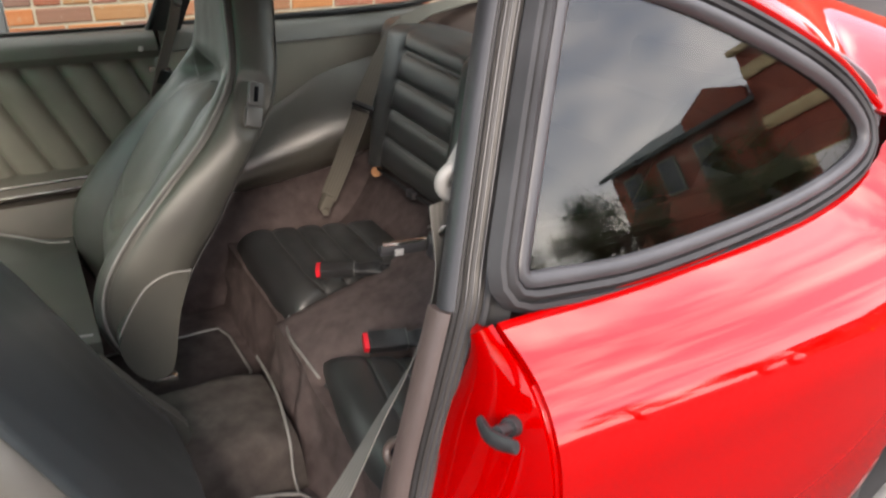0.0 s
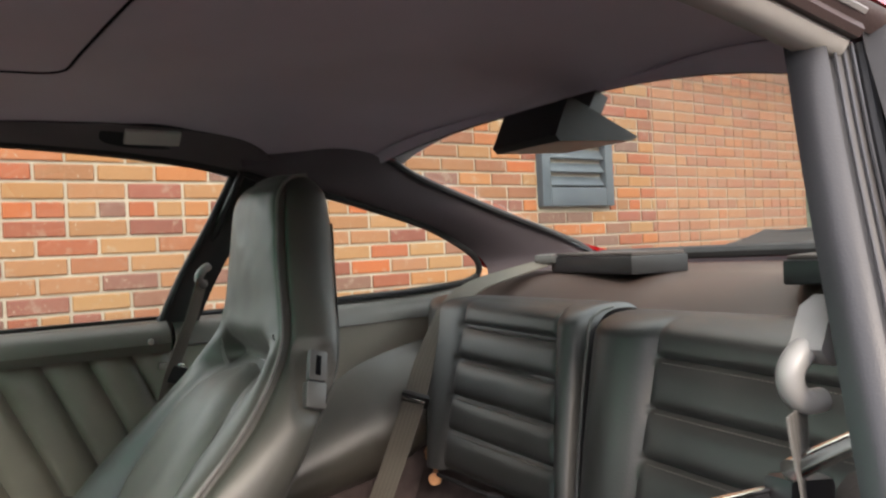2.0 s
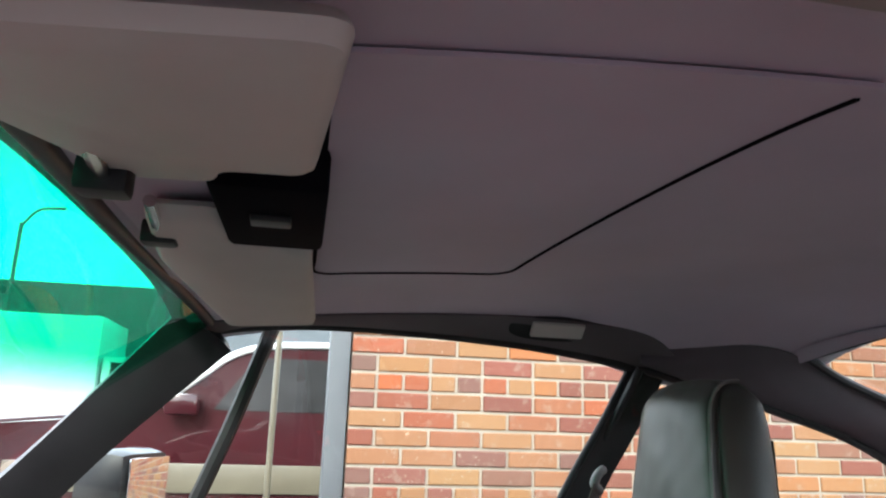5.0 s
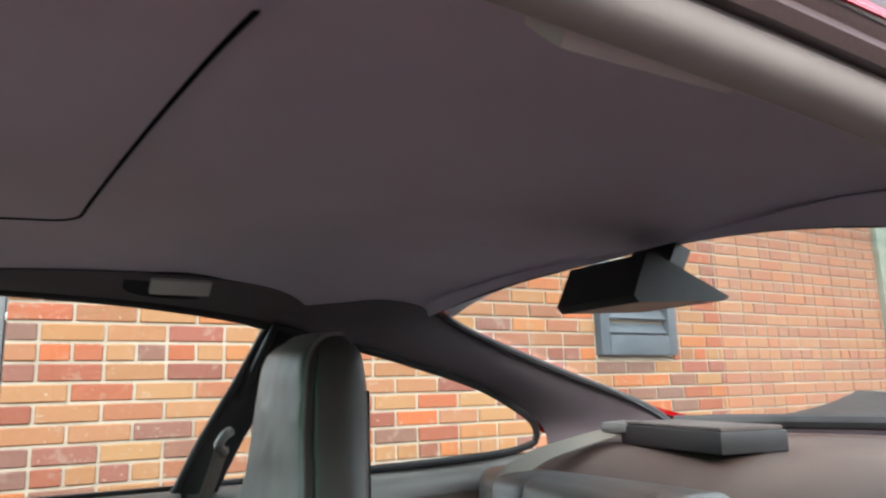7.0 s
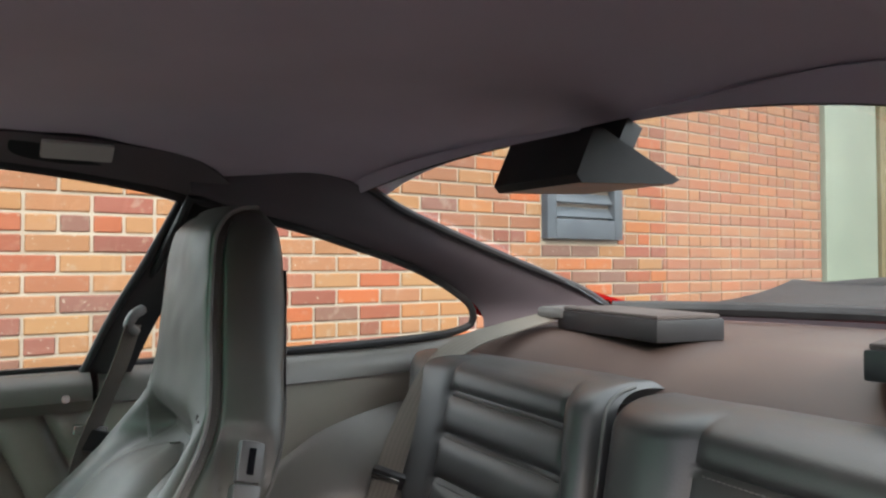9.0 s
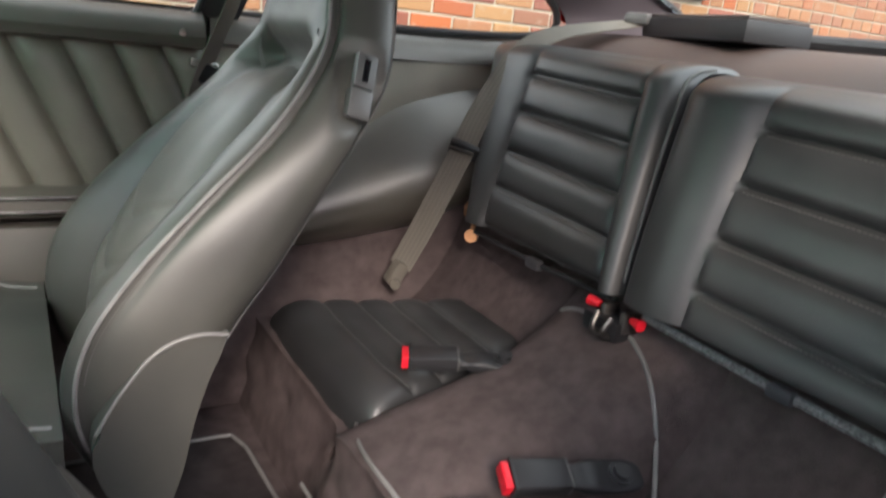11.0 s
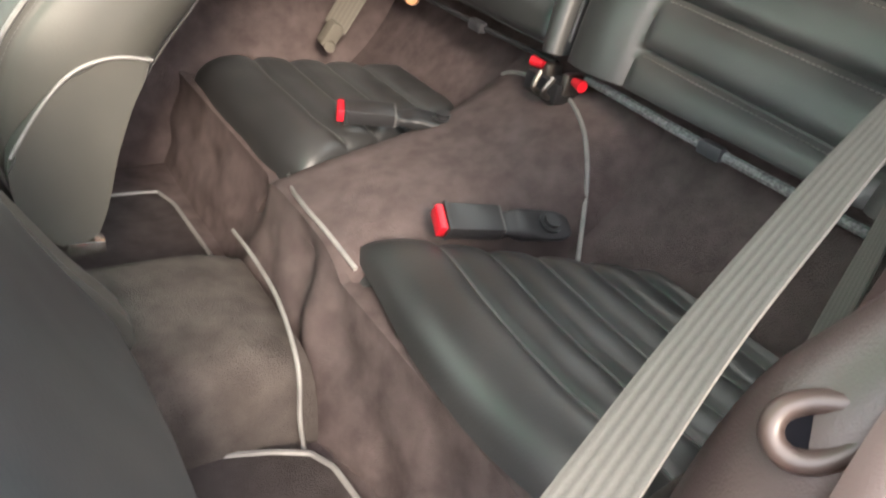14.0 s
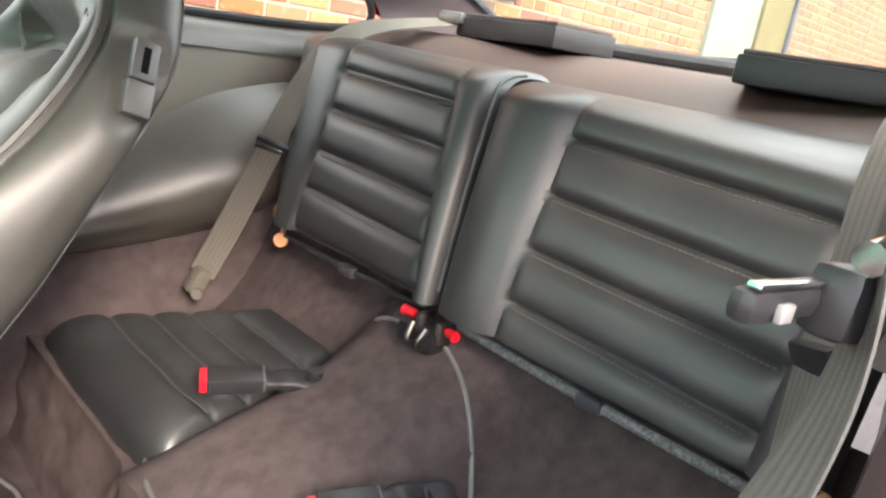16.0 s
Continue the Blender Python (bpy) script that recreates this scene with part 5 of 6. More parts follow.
def seat_ring(z, rear=s_rear):
    hw, e, xp, xm, xr = s_half(z), s_edge(z), s_pipe(z), s_mid(z), rear(z)
    wing = max(0.0, min(1.0, (0.84 - z) / 0.12))
    d = xr - xp
    half = [(0.0, xr), (0.35 * hw, xr), (0.65 * hw, xr - 0.01 * d), (0.86 * hw, xr - 0.05 * d), (0.96 * hw, xr - 0.16 * d), (hw, xr - 0.34 * d), (hw * 0.995, xr - 0.52 * d),
            (hw * 0.75 + e * 0.25, xr - 0.70 * d), (hw * 0.4 + e * 0.6, xr - 0.86 * d), (e * 1.005, xp + 0.012), (e, xp), (e * 0.975, xp - 0.007),
            (e * 0.88, xp - 0.010 - 0.004 * wing), (e * 0.74, (xp + xm) / 2 - 0.008 - 0.004 * wing), (e * 0.62, xm + 0.004 * wing), (e * 0.52, xm + 0.006 * wing), (e * 0.40, xm + 0.004 * wing), (e * 0.2, xm - 0.002), (0.0, xm - 0.003)]
    pad = max(0.0, min(1.0, (z - 0.835) / 0.035))
    for k, f in zip(range(11, 19), (0.004, 0.007, 0.009, 0.010, 0.0105, 0.011, 0.0115, 0.012)):
        y, x = half[k]
        half[k] = (y, x * (1 - pad) + (xp - f) * pad)
    ring = [(x, y, z) for y, x in half] + [(x, -y, z) for y, x in reversed(half[1:-1])]
    return ring


LEVER_TILT = radians(13)


def seat_skin(ring, worn=True):
    """The ring made finer, with soft creases and the hollow round the release lever."""
    p = np.array(ring)
    k = len(p)
    out = []
    for i in range(k):
        a0, a, b, b1 = p[i - 1], p[i], p[(i + 1) % k], p[(i + 2) % k]
        for f in (0.0, 0.34, 0.67):
            q = 0.5 * (2 * a + (b - a0) * f + (2 * a0 - 5 * a + 4 * b - b1) * f * f + (3 * a - a0 - 3 * b + b1) * f ** 3)
            x, y, z = q
            n = noise.noise(Vector((x * 16 + y * 9, y * 14 - z * 5, z * 11))) + 0.5 * noise.noise(Vector((x * 40, y * 34 + z * 12, z * 26)))
            x += 0.0022 * n if worn else 0.0
            if worn and y < -0.12 and x > -0.12:
                dx, dz = x + 0.029, z - 0.803
                u = abs(dx * math.sin(LEVER_TILT) + dz * math.cos(LEVER_TILT)) / 0.058
                w = abs(dx * math.cos(LEVER_TILT) - dz * math.sin(LEVER_TILT)) / 0.033
                m = max(0.0, min(1.0, (1.0 - (u ** 4 + w ** 4) ** 0.25) * 3.0))
                y += 0.013 * m * m * (3 - 2 * m)
            out.append((x, y, z))
    return out


def front_seat(label, cushion_end=-0.26, upright=True):
    """A one-piece high-back seat, built upright about y = 0; returns the thing and its backrest group."""
    ob = thing("front_seat", label, "car seat", group="front seats")
    rear = s_rear if upright else s_rear_deep
    zs = list(np.linspace(0.25 if upright else 0.39, 1.06, 100)) + [1.069, 1.078, 1.086, 1.093, 1.100]
    rings = [seat_skin(seat_ring(z, rear), upright) for z in zs]
    last = np.array(rings[-1])
    for f, dz in ((0.88, 0.005), (0.66, 0.0085), (0.35, 0.010)):
        rings.append((last * f + last.mean(0) * (1 - f) + (0, 0, dz)).tolist())
    back = part("backrest", loft(rings), SEAT_LEATHER, ob, "black leather high-back rest with built-in headrest")
    # rear shell, a hard cover a little proud of the leather
    wrap, low = (3.0, 0.27) if upright else (3.5, 0.395)

    def shell(u, v):
        z = low + (1.03 - low) * v
        half = seat_ring(z, rear)[:5]
        q = abs(2 * u - 1) * wrap
        k = min(int(q), 3)
        a, b = np.array(half[k]), np.array(half[k + 1])
        p = a + (b - a) * (q - k)
        d = 0.008 if abs(2 * u - 1) < 0.97 else -0.002
        return p[0] + d * (1 - abs(2 * u - 1)), (p[1] + d * abs(2 * u - 1)) * (1 if u > 0.5 else -1), z
    part("rear_shell", sheet(shell, 41, 44, 0.003), SHELL_MAT, back, "smooth dark plastic rear shell")
    for u in (0.0, 1.0):
        part("shell_seam", tube([tuple(np.array(shell(u, v)) + (0.002, 0.002 if u else -0.002, 0)) for v in np.linspace(0.02, 0.98, 30)], 0.0013, 6, count=60), STITCH_MAT, back)
    for s in (1, -1):
        pip = [(s_pipe(z) - 0.001, s * (s_edge(z) + 0.001), z) for z in np.linspace(0.30, 1.070, 40)] + [(-0.030, s * 0.087, 1.092), (-0.010, s * 0.078, 1.104), (0.014, s * 0.070, 1.108)]
        part("piping", tube(pip, 0.0028, 6, count=130), PIPING_MAT, back, "light grey piping")
        part("stitching", stitches([(s_pipe(z) + 0.007, s * (s_edge(z) + 0.0035 + 0.003), z) for z in np.linspace(0.45, 1.07, 30)], 0.006, 0.0005, 300), STITCH_MAT, back)

    # arched insert down the middle, with slanted seams
    def insert(u, v):
        z = 0.36 + 0.442 * v
        w = 0.108 * (1 - max(0, (v - 0.74) / 0.26) ** 2.6) ** 0.5 if v < 1 else 0.0
        w = max(w, 0.004) * (0.86 + 0.14 * min(1, v * 3))
        q = 2 * u - 1
        ridge = 0.011 * (1 - abs(q) ** 3) * (1 - max(0, v - 0.9) * 4)
        for zc in (0.46, 0.53, 0.60):
            ridge -= 0.006 * math.exp(-(((z - zc) - 0.45 * abs(q) * w + 0.02) / 0.008) ** 2)
        ridge += 0.002 * noise.noise(Vector((q * 2.2, z * 17, 4)))
        return s_mid(z) - 0.001 - ridge + 0.012 * abs(q) ** 5, q * w, z
    part("insert", sheet(insert, 24, 70, 0.006), LEATHER_SOFT, back, "softer matt leather centre insert")
    for s in (1, -1):
        for off in (0.0, 0.006):
            part("shoulder_seam", tube([(s_mid(0.800) - 0.012, s * (0.074 + off), 0.802 - off), (s_pipe(0.82) * 0.62 + s_mid(0.82) * 0.38 - 0.006, s * (0.104 + off), 0.820 - off), (s_pipe(0.862) - 0.008, s * (0.126 + off), 0.864 - off)], 0.0011, 5, count=14), STITCH_MAT, back)
    # release lever in its recess on the left flank
    lev = pose(0, 0, 0, -20, 13, 0)
    part("lever_plate", box((-0.023, -0.1905, 0.822), (0.028, 0.012, 0.044), 0.004, lev), GUIDE_GREY, back, "grey plastic lever surround")
    part("lever_slot", box((-0.023, -0.1960, 0.824), (0.008, 0.004, 0.028), 0.0015, lev), RECESS, back)
    part("lever", box((-0.033, -0.203, 0.783), (0.031, 0.020, 0.038), 0.005, lev), GUIDE_GREY, back, "grey plastic pull handle")
    # hinge covers at the foot of the rest
    for s in (-1 if upright else 1,):
        rim_at = [(-0.173, 0.511), (-0.212, 0.512), (-0.252, 0.494), (-0.284, 0.452), (-0.311, 0.400)] if upright else [(-0.095, 0.550), (-0.150, 0.540), (-0.205, 0.490), (-0.245, 0.415)]
        foot_at = [(-0.308, 0.345), (-0.275, 0.290), (-0.236, 0.282), (-0.216, 0.330), (-0.205, 0.400), (-0.190, 0.460)] if upright else [(-0.235, 0.345), (-0.19, 0.325), (-0.155, 0.345), (-0.130, 0.43)]
        cover = [(x, s * 0.236, z) for x, z in rim_at + foot_at]
        hc = part("hinge_cover", plate([tuple(p) for p in spline(cover, 36, True)], (0, s, 0), 0.03, 0.006), SEAT_LEATHER, back, "grey-brown hinge cover")
        if upright:
            part("hinge_foot", box((-0.238, s * 0.226, 0.281), (0.045, 0.026, 0.020), 0.008), STEEL, back, "worn bright hinge foot")
        part("hinge_seam", tube([(x, s * 0.238, z) for x, z in rim_at], 0.0022, 6, count=20), PIPING_MAT, back)

    # seat cushion with rolled sides on a plinth
    def cushion_ring(x):
        k = (x + 0.80) / 0.52
        top = 0.432 - 0.02 * k + 0.02 * (1 - k)
        nose = 0.05 * max(0, 1 - k * 8)
        low = 1 - max(0.0, min(1.0, (k - 0.3) / 0.5)) ** 2
        half = [(0.0, top), (0.10, top + 0.002), (0.145, top + 0.006), (0.17, top + 0.040 * low), (0.20, top + 0.062 * low), (0.232, top + 0.056 * low), (0.25, top + 0.02 * low), (0.248, top - 0.05), (0.235, top - 0.12), (0.12, top - 0.125), (0.0, top - 0.125)]
        half = [(y, z - nose) for y, z in half]
        return [(x, y, z) for y, z in half] + [(x, -y, z) for y, z in reversed(half[1:-1])]
    cu = part("cushion", loft([cushion_ring(x) for x in np.linspace(-0.80, cushion_end, 20)]), SEAT_LEATHER, ob, "black leather seat cushion with rolled sides")
    for s in (1, -1):
        part("piping", tube([(x, s * 0.222, 0.432 - 0.04 * (x + 0.8) / 0.52 + 0.02 + 0.0625 * (1 - max(0.0, min(1.0, ((x + 0.8) / 0.52 - 0.3) / 0.5)) ** 2)) for x in np.linspace(-0.78, cushion_end - 0.01, 12)], 0.003, 6), PIPING_MAT, cu)
    part("plinth", box((-0.60, 0, 0.245), (0.32, 0.38, 0.13), 0.01), BLACK_PLASTIC, ob)
    return ob, back


def tip(back, pivot, degrees):
    """Leans the backrest forward about its hinge."""
    m = Matrix.Translation(pivot) @ Matrix.Rotation(radians(-degrees), 4, "Y") @ Matrix.Translation(-Vector(pivot))
    back.matrix_basis = m
    return back


driver, driver_back = front_seat("black leather high-back front seat with grey piping, folded forward", -0.46, False)
tip(driver_back, (-0.15, 0, 0.36), DRIVER_TIP)
driver.location = (-0.030, -0.28, 0)
for mark in ([(-0.066, -0.190, 0.579), (-0.0705, -0.184, 0.569)], [(-0.0745, -0.183, 0.560), (-0.0785, -0.174, 0.548)]):
    part("scuff", tube(shifted(mark, (0.0012, -0.001, 0.001)), 0.0009, 5, count=6), GREY_PLASTIC, driver_back, "pale scuff on the shell")
passenger, passenger_back = front_seat("black leather high-back front seat with grey piping, upright", -0.34)
tip(passenger_back, (-0.15, 0, 0.36), -3.0)
passenger.location = (0.07, 0.363, 0.026)

# ---- rear seats ----


def rear_back(gap, seam_in, seam_out, flank, ribs, drop, label):
    """One half of the folding rear backrest: middle edge, inner and outer seam and flank, each in y at the foot and at the top."""
    ob = thing("rear_bench", label, "rear seat", group="rear seat halves")
    s = 1 if flank[0] > gap[0] else -1
    at = lambda pair, v: pair[0] + (pair[1] - pair[0]) * v
    NU, tall = 96, 0.348 if s < 0 else 0.358

    def face(u, v):
        zr = 0.572 + tall * v
        z = zr - drop * max(0.0, min(1.0, (u - 0.25) / 0.62)) * min(1.0, v / 0.08, (1 - v) / 0.14)
        x = 0.426 + 0.099 * ((z - 0.572) / 0.323) ** 1.15 if z > 0.572 else 0.426
        g, si, so, fl = at(gap, v), at(seam_in, v), at(seam_out, v), at(flank, v)
        if u < 0.25:
            q = u / 0.25
            y = g + (si - g) * q
            lift = 0.007 + (0.018 + 0.014 * v) * (1 - (2 * q - 1) ** 2) ** 0.8 - 0.022 * max(0.0, 1 - q / 0.16) ** 2
        elif u > 0.87:
            q = (u - 0.87) / 0.13
            y = so + (fl - so) * q
            lift = 0.024 * math.sin(math.pi * min(1.0, 0.16 + 0.76 * q)) ** 0.6 - 0.003 - 0.03 * q ** 4
        else:
            q = (u - 0.25) / 0.62
            y = si + (so - si) * q
            lift = 0.0
            for lo, hi in zip(ribs, ribs[1:]):
                if lo <= zr <= hi:
                    f = (zr - lo) / (hi - lo)
                    lift = 0.0125 * (1 - abs(2 * f ** 0.9 - 1) ** 3.2)
            k = max(0.0, min(1.0, q / 0.035, (1 - q) / 0.035))
            lift = 0.007 + (lift - 0.007) * k
            lift += 0.0025 * noise.noise(Vector((y * 9, z * 14, 2.0)))
        r = max(0, (v - 0.80) / 0.20)
        lift = lift * (1 - 0.85 * r ** 1.6)
        end = max(0.0, 1 - min(u, 1 - u) / 0.05)
        return x - lift + 0.082 * r ** 2.0 + 0.012 * end * r, y, z - 0.040 * r ** 2.3 - 0.012 * end ** 2 * r
    back = part("cushioned_face", sheet(face, NU, 150, -0.03 * s), LEATHER, ob)
    for z in ribs[1:-1]:
        part("stitching", stitches([tuple(np.array(face(u, (z - 0.0062 - 0.572) / tall)) + (-0.0008, 0, 0.0004)) for u in np.linspace(0.27, 0.85, 40)], 0.0065, 0.0009, 260), STITCH_MAT, back)
    if s > 0:
        part("piping", tube([tuple(np.array(face(0.012, v)) + (-0.002, -0.001, 0)) for v in np.linspace(0.05, 0.94, 24)], 0.0026, 6, count=60), STITCH_MAT, back)
    part("lower_bar", tube([(0.440, gap[0] + s * 0.03, 0.552), (0.437, (gap[0] + flank[0]) / 2, 0.548), (0.440, flank[0] - s * 0.02, 0.546)], 0.0065 if s < 0 else 0.004, 8, count=20), BAR_GREY if s < 0 else RUBBER, ob)
    part("bar_clip", box((0.434, gap[0] + (flank[0] - gap[0]) * 0.5, 0.548), (0.016, 0.034, 0.018), 0.005), FRAME_MAT, ob)
    y_in = gap[0]
    lk = part("latch", joined(box((0.424, y_in + s * 0.018, 0.540), (0.03, 0.012, 0.032), 0.005), tube([(0.405, y_in + s * 0.006, 0.515), (0.386, y_in + s * 0.008, 0.526), (0.396, y_in + s * 0.012, 0.548)], 0.0042, 8, count=12)), DULL_STEEL, ob, "dull metal folding latch")
    part("release_knob", rod((0.416, y_in + s * 0.030, 0.549), (0.413, y_in + s * 0.050, 0.549), 0.0055, 12, 0.0085), RED_PLASTIC, lk, "red release knob")
    return ob


rear_back((0.030, 0.065), (-0.076, -0.072), (-0.408, -0.408), (-0.470, -0.475), (0.560, 0.620, 0.687, 0.755, 0.824, 0.886), 0.013, "black ribbed leather rear backrest half, upright, beside the driver's side")
rear_back((0.034, 0.078), (0.072, 0.152), (0.392, 0.420), (0.462, 0.625), (0.575, 0.636, 0.699, 0.768, 0.833, 0.888), -0.010, "black ribbed leather rear backrest half with belt across, upright")
part("hinge_block", box((0.425, MID, 0.525), (0.05, 0.07, 0.03), 0.006), BLACK_PLASTIC, car)


def rear_cushion(y_in, y_out, taper, out_taper, front, depth, seams, base, thread, label):
    """A ribbed seat cushion; front gives the line of its front edge in x, from the middle outwards."""
    ob = thing("rear_seat_cushion", label, "car seat", group="rear seat cushions")
    s = 1 if y_out > y_in else -1

    def top(u, v):
        q = 2 * v - 1
        x0 = front(v)
        x = x0 + (depth - x0) * u
        edge_v = max(0.0, 1 - abs(q) ** 12)
        edge_u = min(1, u / 0.22)
        z = base + (0.410 - base) * (edge_v ** 0.5) * max(0.0, 1 - (1 - edge_u) ** 2.4) ** 0.5
        rib = 0.0
        for k in seams:
            rib -= 0.006 * math.exp(-((u - k) / 0.017) ** 2) + 0.0035 * math.exp(-((u - k) / 0.05) ** 2)
        z += rib * min(1, 8 * (1 - abs(q))) + 0.0012 * noise.noise(Vector((u * 9, v * 7, y_in)))
        a, b = y_in + s * taper * u, y_out - s * out_taper * u
        return x, a + (b - a) * v, z + 0.018 * u
    face = part("cushion_top", sheet(top, 90, 48, 0.05 * s), CUSHION_LEATHER, ob)
    # Pale seam tubes also paint the sheen of the ribs beside them.
    for k in seams:
        part("seam", tube([tuple(np.array(top(k, v)) + (0, 0, 0.0006)) for v in np.linspace(0.05, 0.95, 30)], thread, 6), GUIDE_GREY, face)
    return ob


rear_cushion(MID - 0.083, -0.50, 0.20, 0.0, curve_at((0.0, 0.2, 0.45, 0.7, 1.0), (0.086, 0.068, 0.048, 0.044, 0.070)), 0.347, (0.27, 0.44, 0.61, 0.78, 0.94), 0.362, 0.0019, "ribbed black leather rear seat cushion, near side")
rear_cushion(MID + 0.092, 0.578, 0.07, 0.145, curve_at((0.0, 0.12, 0.4, 0.8, 1.0), (0.108, 0.088, 0.083, 0.085, 0.094)), 0.400, (0.265, 0.450, 0.630, 0.82), 0.346, 0.0008, "ribbed black leather rear seat cushion, far side")

# ---- belts and buckles ----
far_belt = thing("seat_belt", "taupe rear seat belt hanging from the parcel shelf", "seat belt", group="seat belts")
fb = [(0.775, 0.458, 0.955), (0.66, 0.464, 0.934), (0.57, 0.468, 0.912), (0.508, 0.474, 0.868), (0.447, 0.484, 0.760), (0.420, 0.488, 0.690), (0.370, 0.510, 0.550), (0.335, 0.530, 0.455)]
part("webbing", band(fb, 0.046, 0.0022, [(-0.05, 1, 0.2), (-0.15, 1, 0.25), (-0.35, 0.9, 0.3), (-0.6, 0.7, 0.33), (-0.7, 0.6, 0.33), (-0.72, 0.6, 0.33), (-0.7, 0.6, 0.33), (-0.6, 0.7, 0.33)], 60), BELT_DARK, far_belt)
sl = part("slider", box((0.425, 0.487, 0.692), (0.014, 0.062, 0.030), 0.005, pose(0, 0, 0, 16, -22, 38)), BLACK_PLASTIC, far_belt, "black plastic belt slider")
part("slot", box((0.417, 0.485, 0.694), (0.006, 0.05, 0.008), 0.002, pose(0, 0, 0, 16, -22, 38)), STEEL, sl)
part("anchor", joined(box((0.330, 0.534, 0.442), (0.03, 0.028, 0.05), 0.008, pose(0, 0, 0, 10, 25, 0)), rod((0.325, 0.520, 0.424), (0.318, 0.512, 0.424), 0.010, 12)), BELT_DARK, far_belt)
part("shelf_guide", box((0.79, 0.455, 0.962), (0.075, 0.055, 0.022), 0.008, pose(0, 0, 0, 0, 0, 12)), GUIDE_GREY, far_belt, "grey shelf belt guide")
bolts = thing("seat_hinge_bolts", "coppery hinge bolts at the foot of the backrest", "bolt")
part("bolt", joined(rod((0.448, 0.462, 0.532), (0.438, 0.452, 0.535), 0.013, 12), rod((0.46, 0.48, 0.552), (0.444, 0.458, 0.538), 0.005, 8)), COPPER, bolts)
part("bracket", joined(box((0.462, 0.492, 0.588), (0.02, 0.014, 0.04), 0.005, pose(0, 0, 0, 20, 25, 0)), rod((0.455, 0.487, 0.575), (0.448, 0.48, 0.572), 0.012, 10)), COPPER, bolts)

near_rear_belt = thing("seat_belt", "grey rear seat belt hanging beside the backrest", "seat belt", group="seat belts")
nb = [(0.70, -0.395, 0.940), (0.62, -0.400, 0.927), (0.55, -0.408, 0.905), (0.490, -0.418, 0.852), (0.440, -0.430, 0.785), (0.392, -0.438, 0.706), (0.345, -0.453, 0.580), (0.312, -0.466, 0.492), (0.308, -0.468, 0.478)]
part("webbing", band(nb, 0.046, 0.0022, [(-0.05, -1, 0.2), (-0.15, -1, 0.25), (-0.35, -0.9, 0.3), (-0.6, -0.7, 0.33), (-0.7, -0.6, 0.33), (-0.72, -0.6, 0.33), (-0.7, -0.6, 0.33), (-0.6, -0.7, 0.33), (-0.6, -0.7, 0.33)], 60), BELT_LIGHT, near_rear_belt)
sl = part("slider", box((0.390, -0.440, 0.708), (0.014, 0.062, 0.030), 0.005, pose(0, 0, 0, -16, -22, -38)), BLACK_PLASTIC, near_rear_belt, "black plastic belt slider")
part("slot", box((0.384, -0.443, 0.715), (0.006, 0.05, 0.006), 0.002, pose(0, 0, 0, -16, -22, -38)), STEEL, sl)
part("anchor", joined(box((0.303, -0.478, 0.470), (0.03, 0.028, 0.04), 0.008, pose(0, 0, 0, -10, 25, 0)), rod((0.300, -0.466, 0.460), (0.293, -0.458, 0.460), 0.010, 12)), BELT_LIGHT, near_rear_belt)
near_bolts = thing("seat_hinge_bolts", "coppery hinge bolt beside the backrest", "bolt")
part("bolt", joined(rod((0.417, -0.472, 0.582), (0.403, -0.478, 0.588), 0.0085, 14), rod((0.440, -0.464, 0.574), (0.413, -0.474, 0.585), 0.0055, 8)), COPPER, near_bolts)

near_belt = thing("seat_belt", "light grey front seat belt on the door pillar", "seat belt", group="seat belts")
hook = part("belt_guide", tube([(0.090, -0.541, 0.927), (0.074, -0.537, 0.927), (0.062, -0.534, 0.917), (0.061, -0.534, 0.905), (0.070, -0.536, 0.896), (0.084, -0.539, 0.895)], lambda q: 0.0088 - 0.0012 * q, 14, count=28), GUIDE_LIGHT, near_belt, "pale grey plastic hooked belt guide")
part("mount", loft([[(x, y + d, z) for x, z in ((0.066, 0.928), (0.080, 0.952), (0.098, 0.958), (0.104, 0.930), (0.098, 0.914), (0.076, 0.918))] for y, d in ((-0.530, 0.0), (-0.534, -0.004), (-0.546, -0.004), (-0.550, 0.0))]), GUIDE_LIGHT, hook)
ACROSS = [(0.93, 0.27, -0.22), (0.90, 0.37, -0.26), (0.66, 0.73, -0.2), (0.40, 0.86, -0.31), (0.01, 0.98, -0.19), (-0.35, 0.93, 0.14), (-0.40, 0.90, 0.16)]
part("webbing", band([(0.064, -0.535, 0.892), (0.064, -0.537, 0.80), (0.034, -0.522, 0.695), (-0.011, -0.521, 0.621), (-0.074, -0.531, 0.534), (-0.134, -0.546, 0.484), (-0.24, -0.575, 0.40)], 0.047, 0.0013, ACROSS, 70), BELT_LIGHT, near_belt)
tg = part("tongue", box((0.022, -0.519, 0.839), (0.056, 0.011, 0.013), 0.005, pose(0, 0, 0, 0, 3, -4)), BLACK_PLASTIC, near_belt, "black belt tongue with a bright steel edge")
part("steel_edge", box((0.023, -0.521, 0.8465), (0.052, 0.006, 0.003), 0.0015, pose(0, 0, 0, 0, 3, -4)), STEEL, tg)
part("slot", box((0.014, -0.5255, 0.838), (0.010, 0.003, 0.007), 0.001, pose(0, 0, 0, 0, 3, -4)), GREY_PLASTIC, tg)
part("grip", box((0.070, -0.530, 0.836), (0.044, 0.022, 0.030), 0.007, pose(0, 0, 0, 0, 8, -6)), BLACK_PLASTIC, tg)
part("chrome_bar", rod((0.052, -0.536, 0.858), (0.112, -0.545, 0.866), 0.007, 10), STEEL, tg)
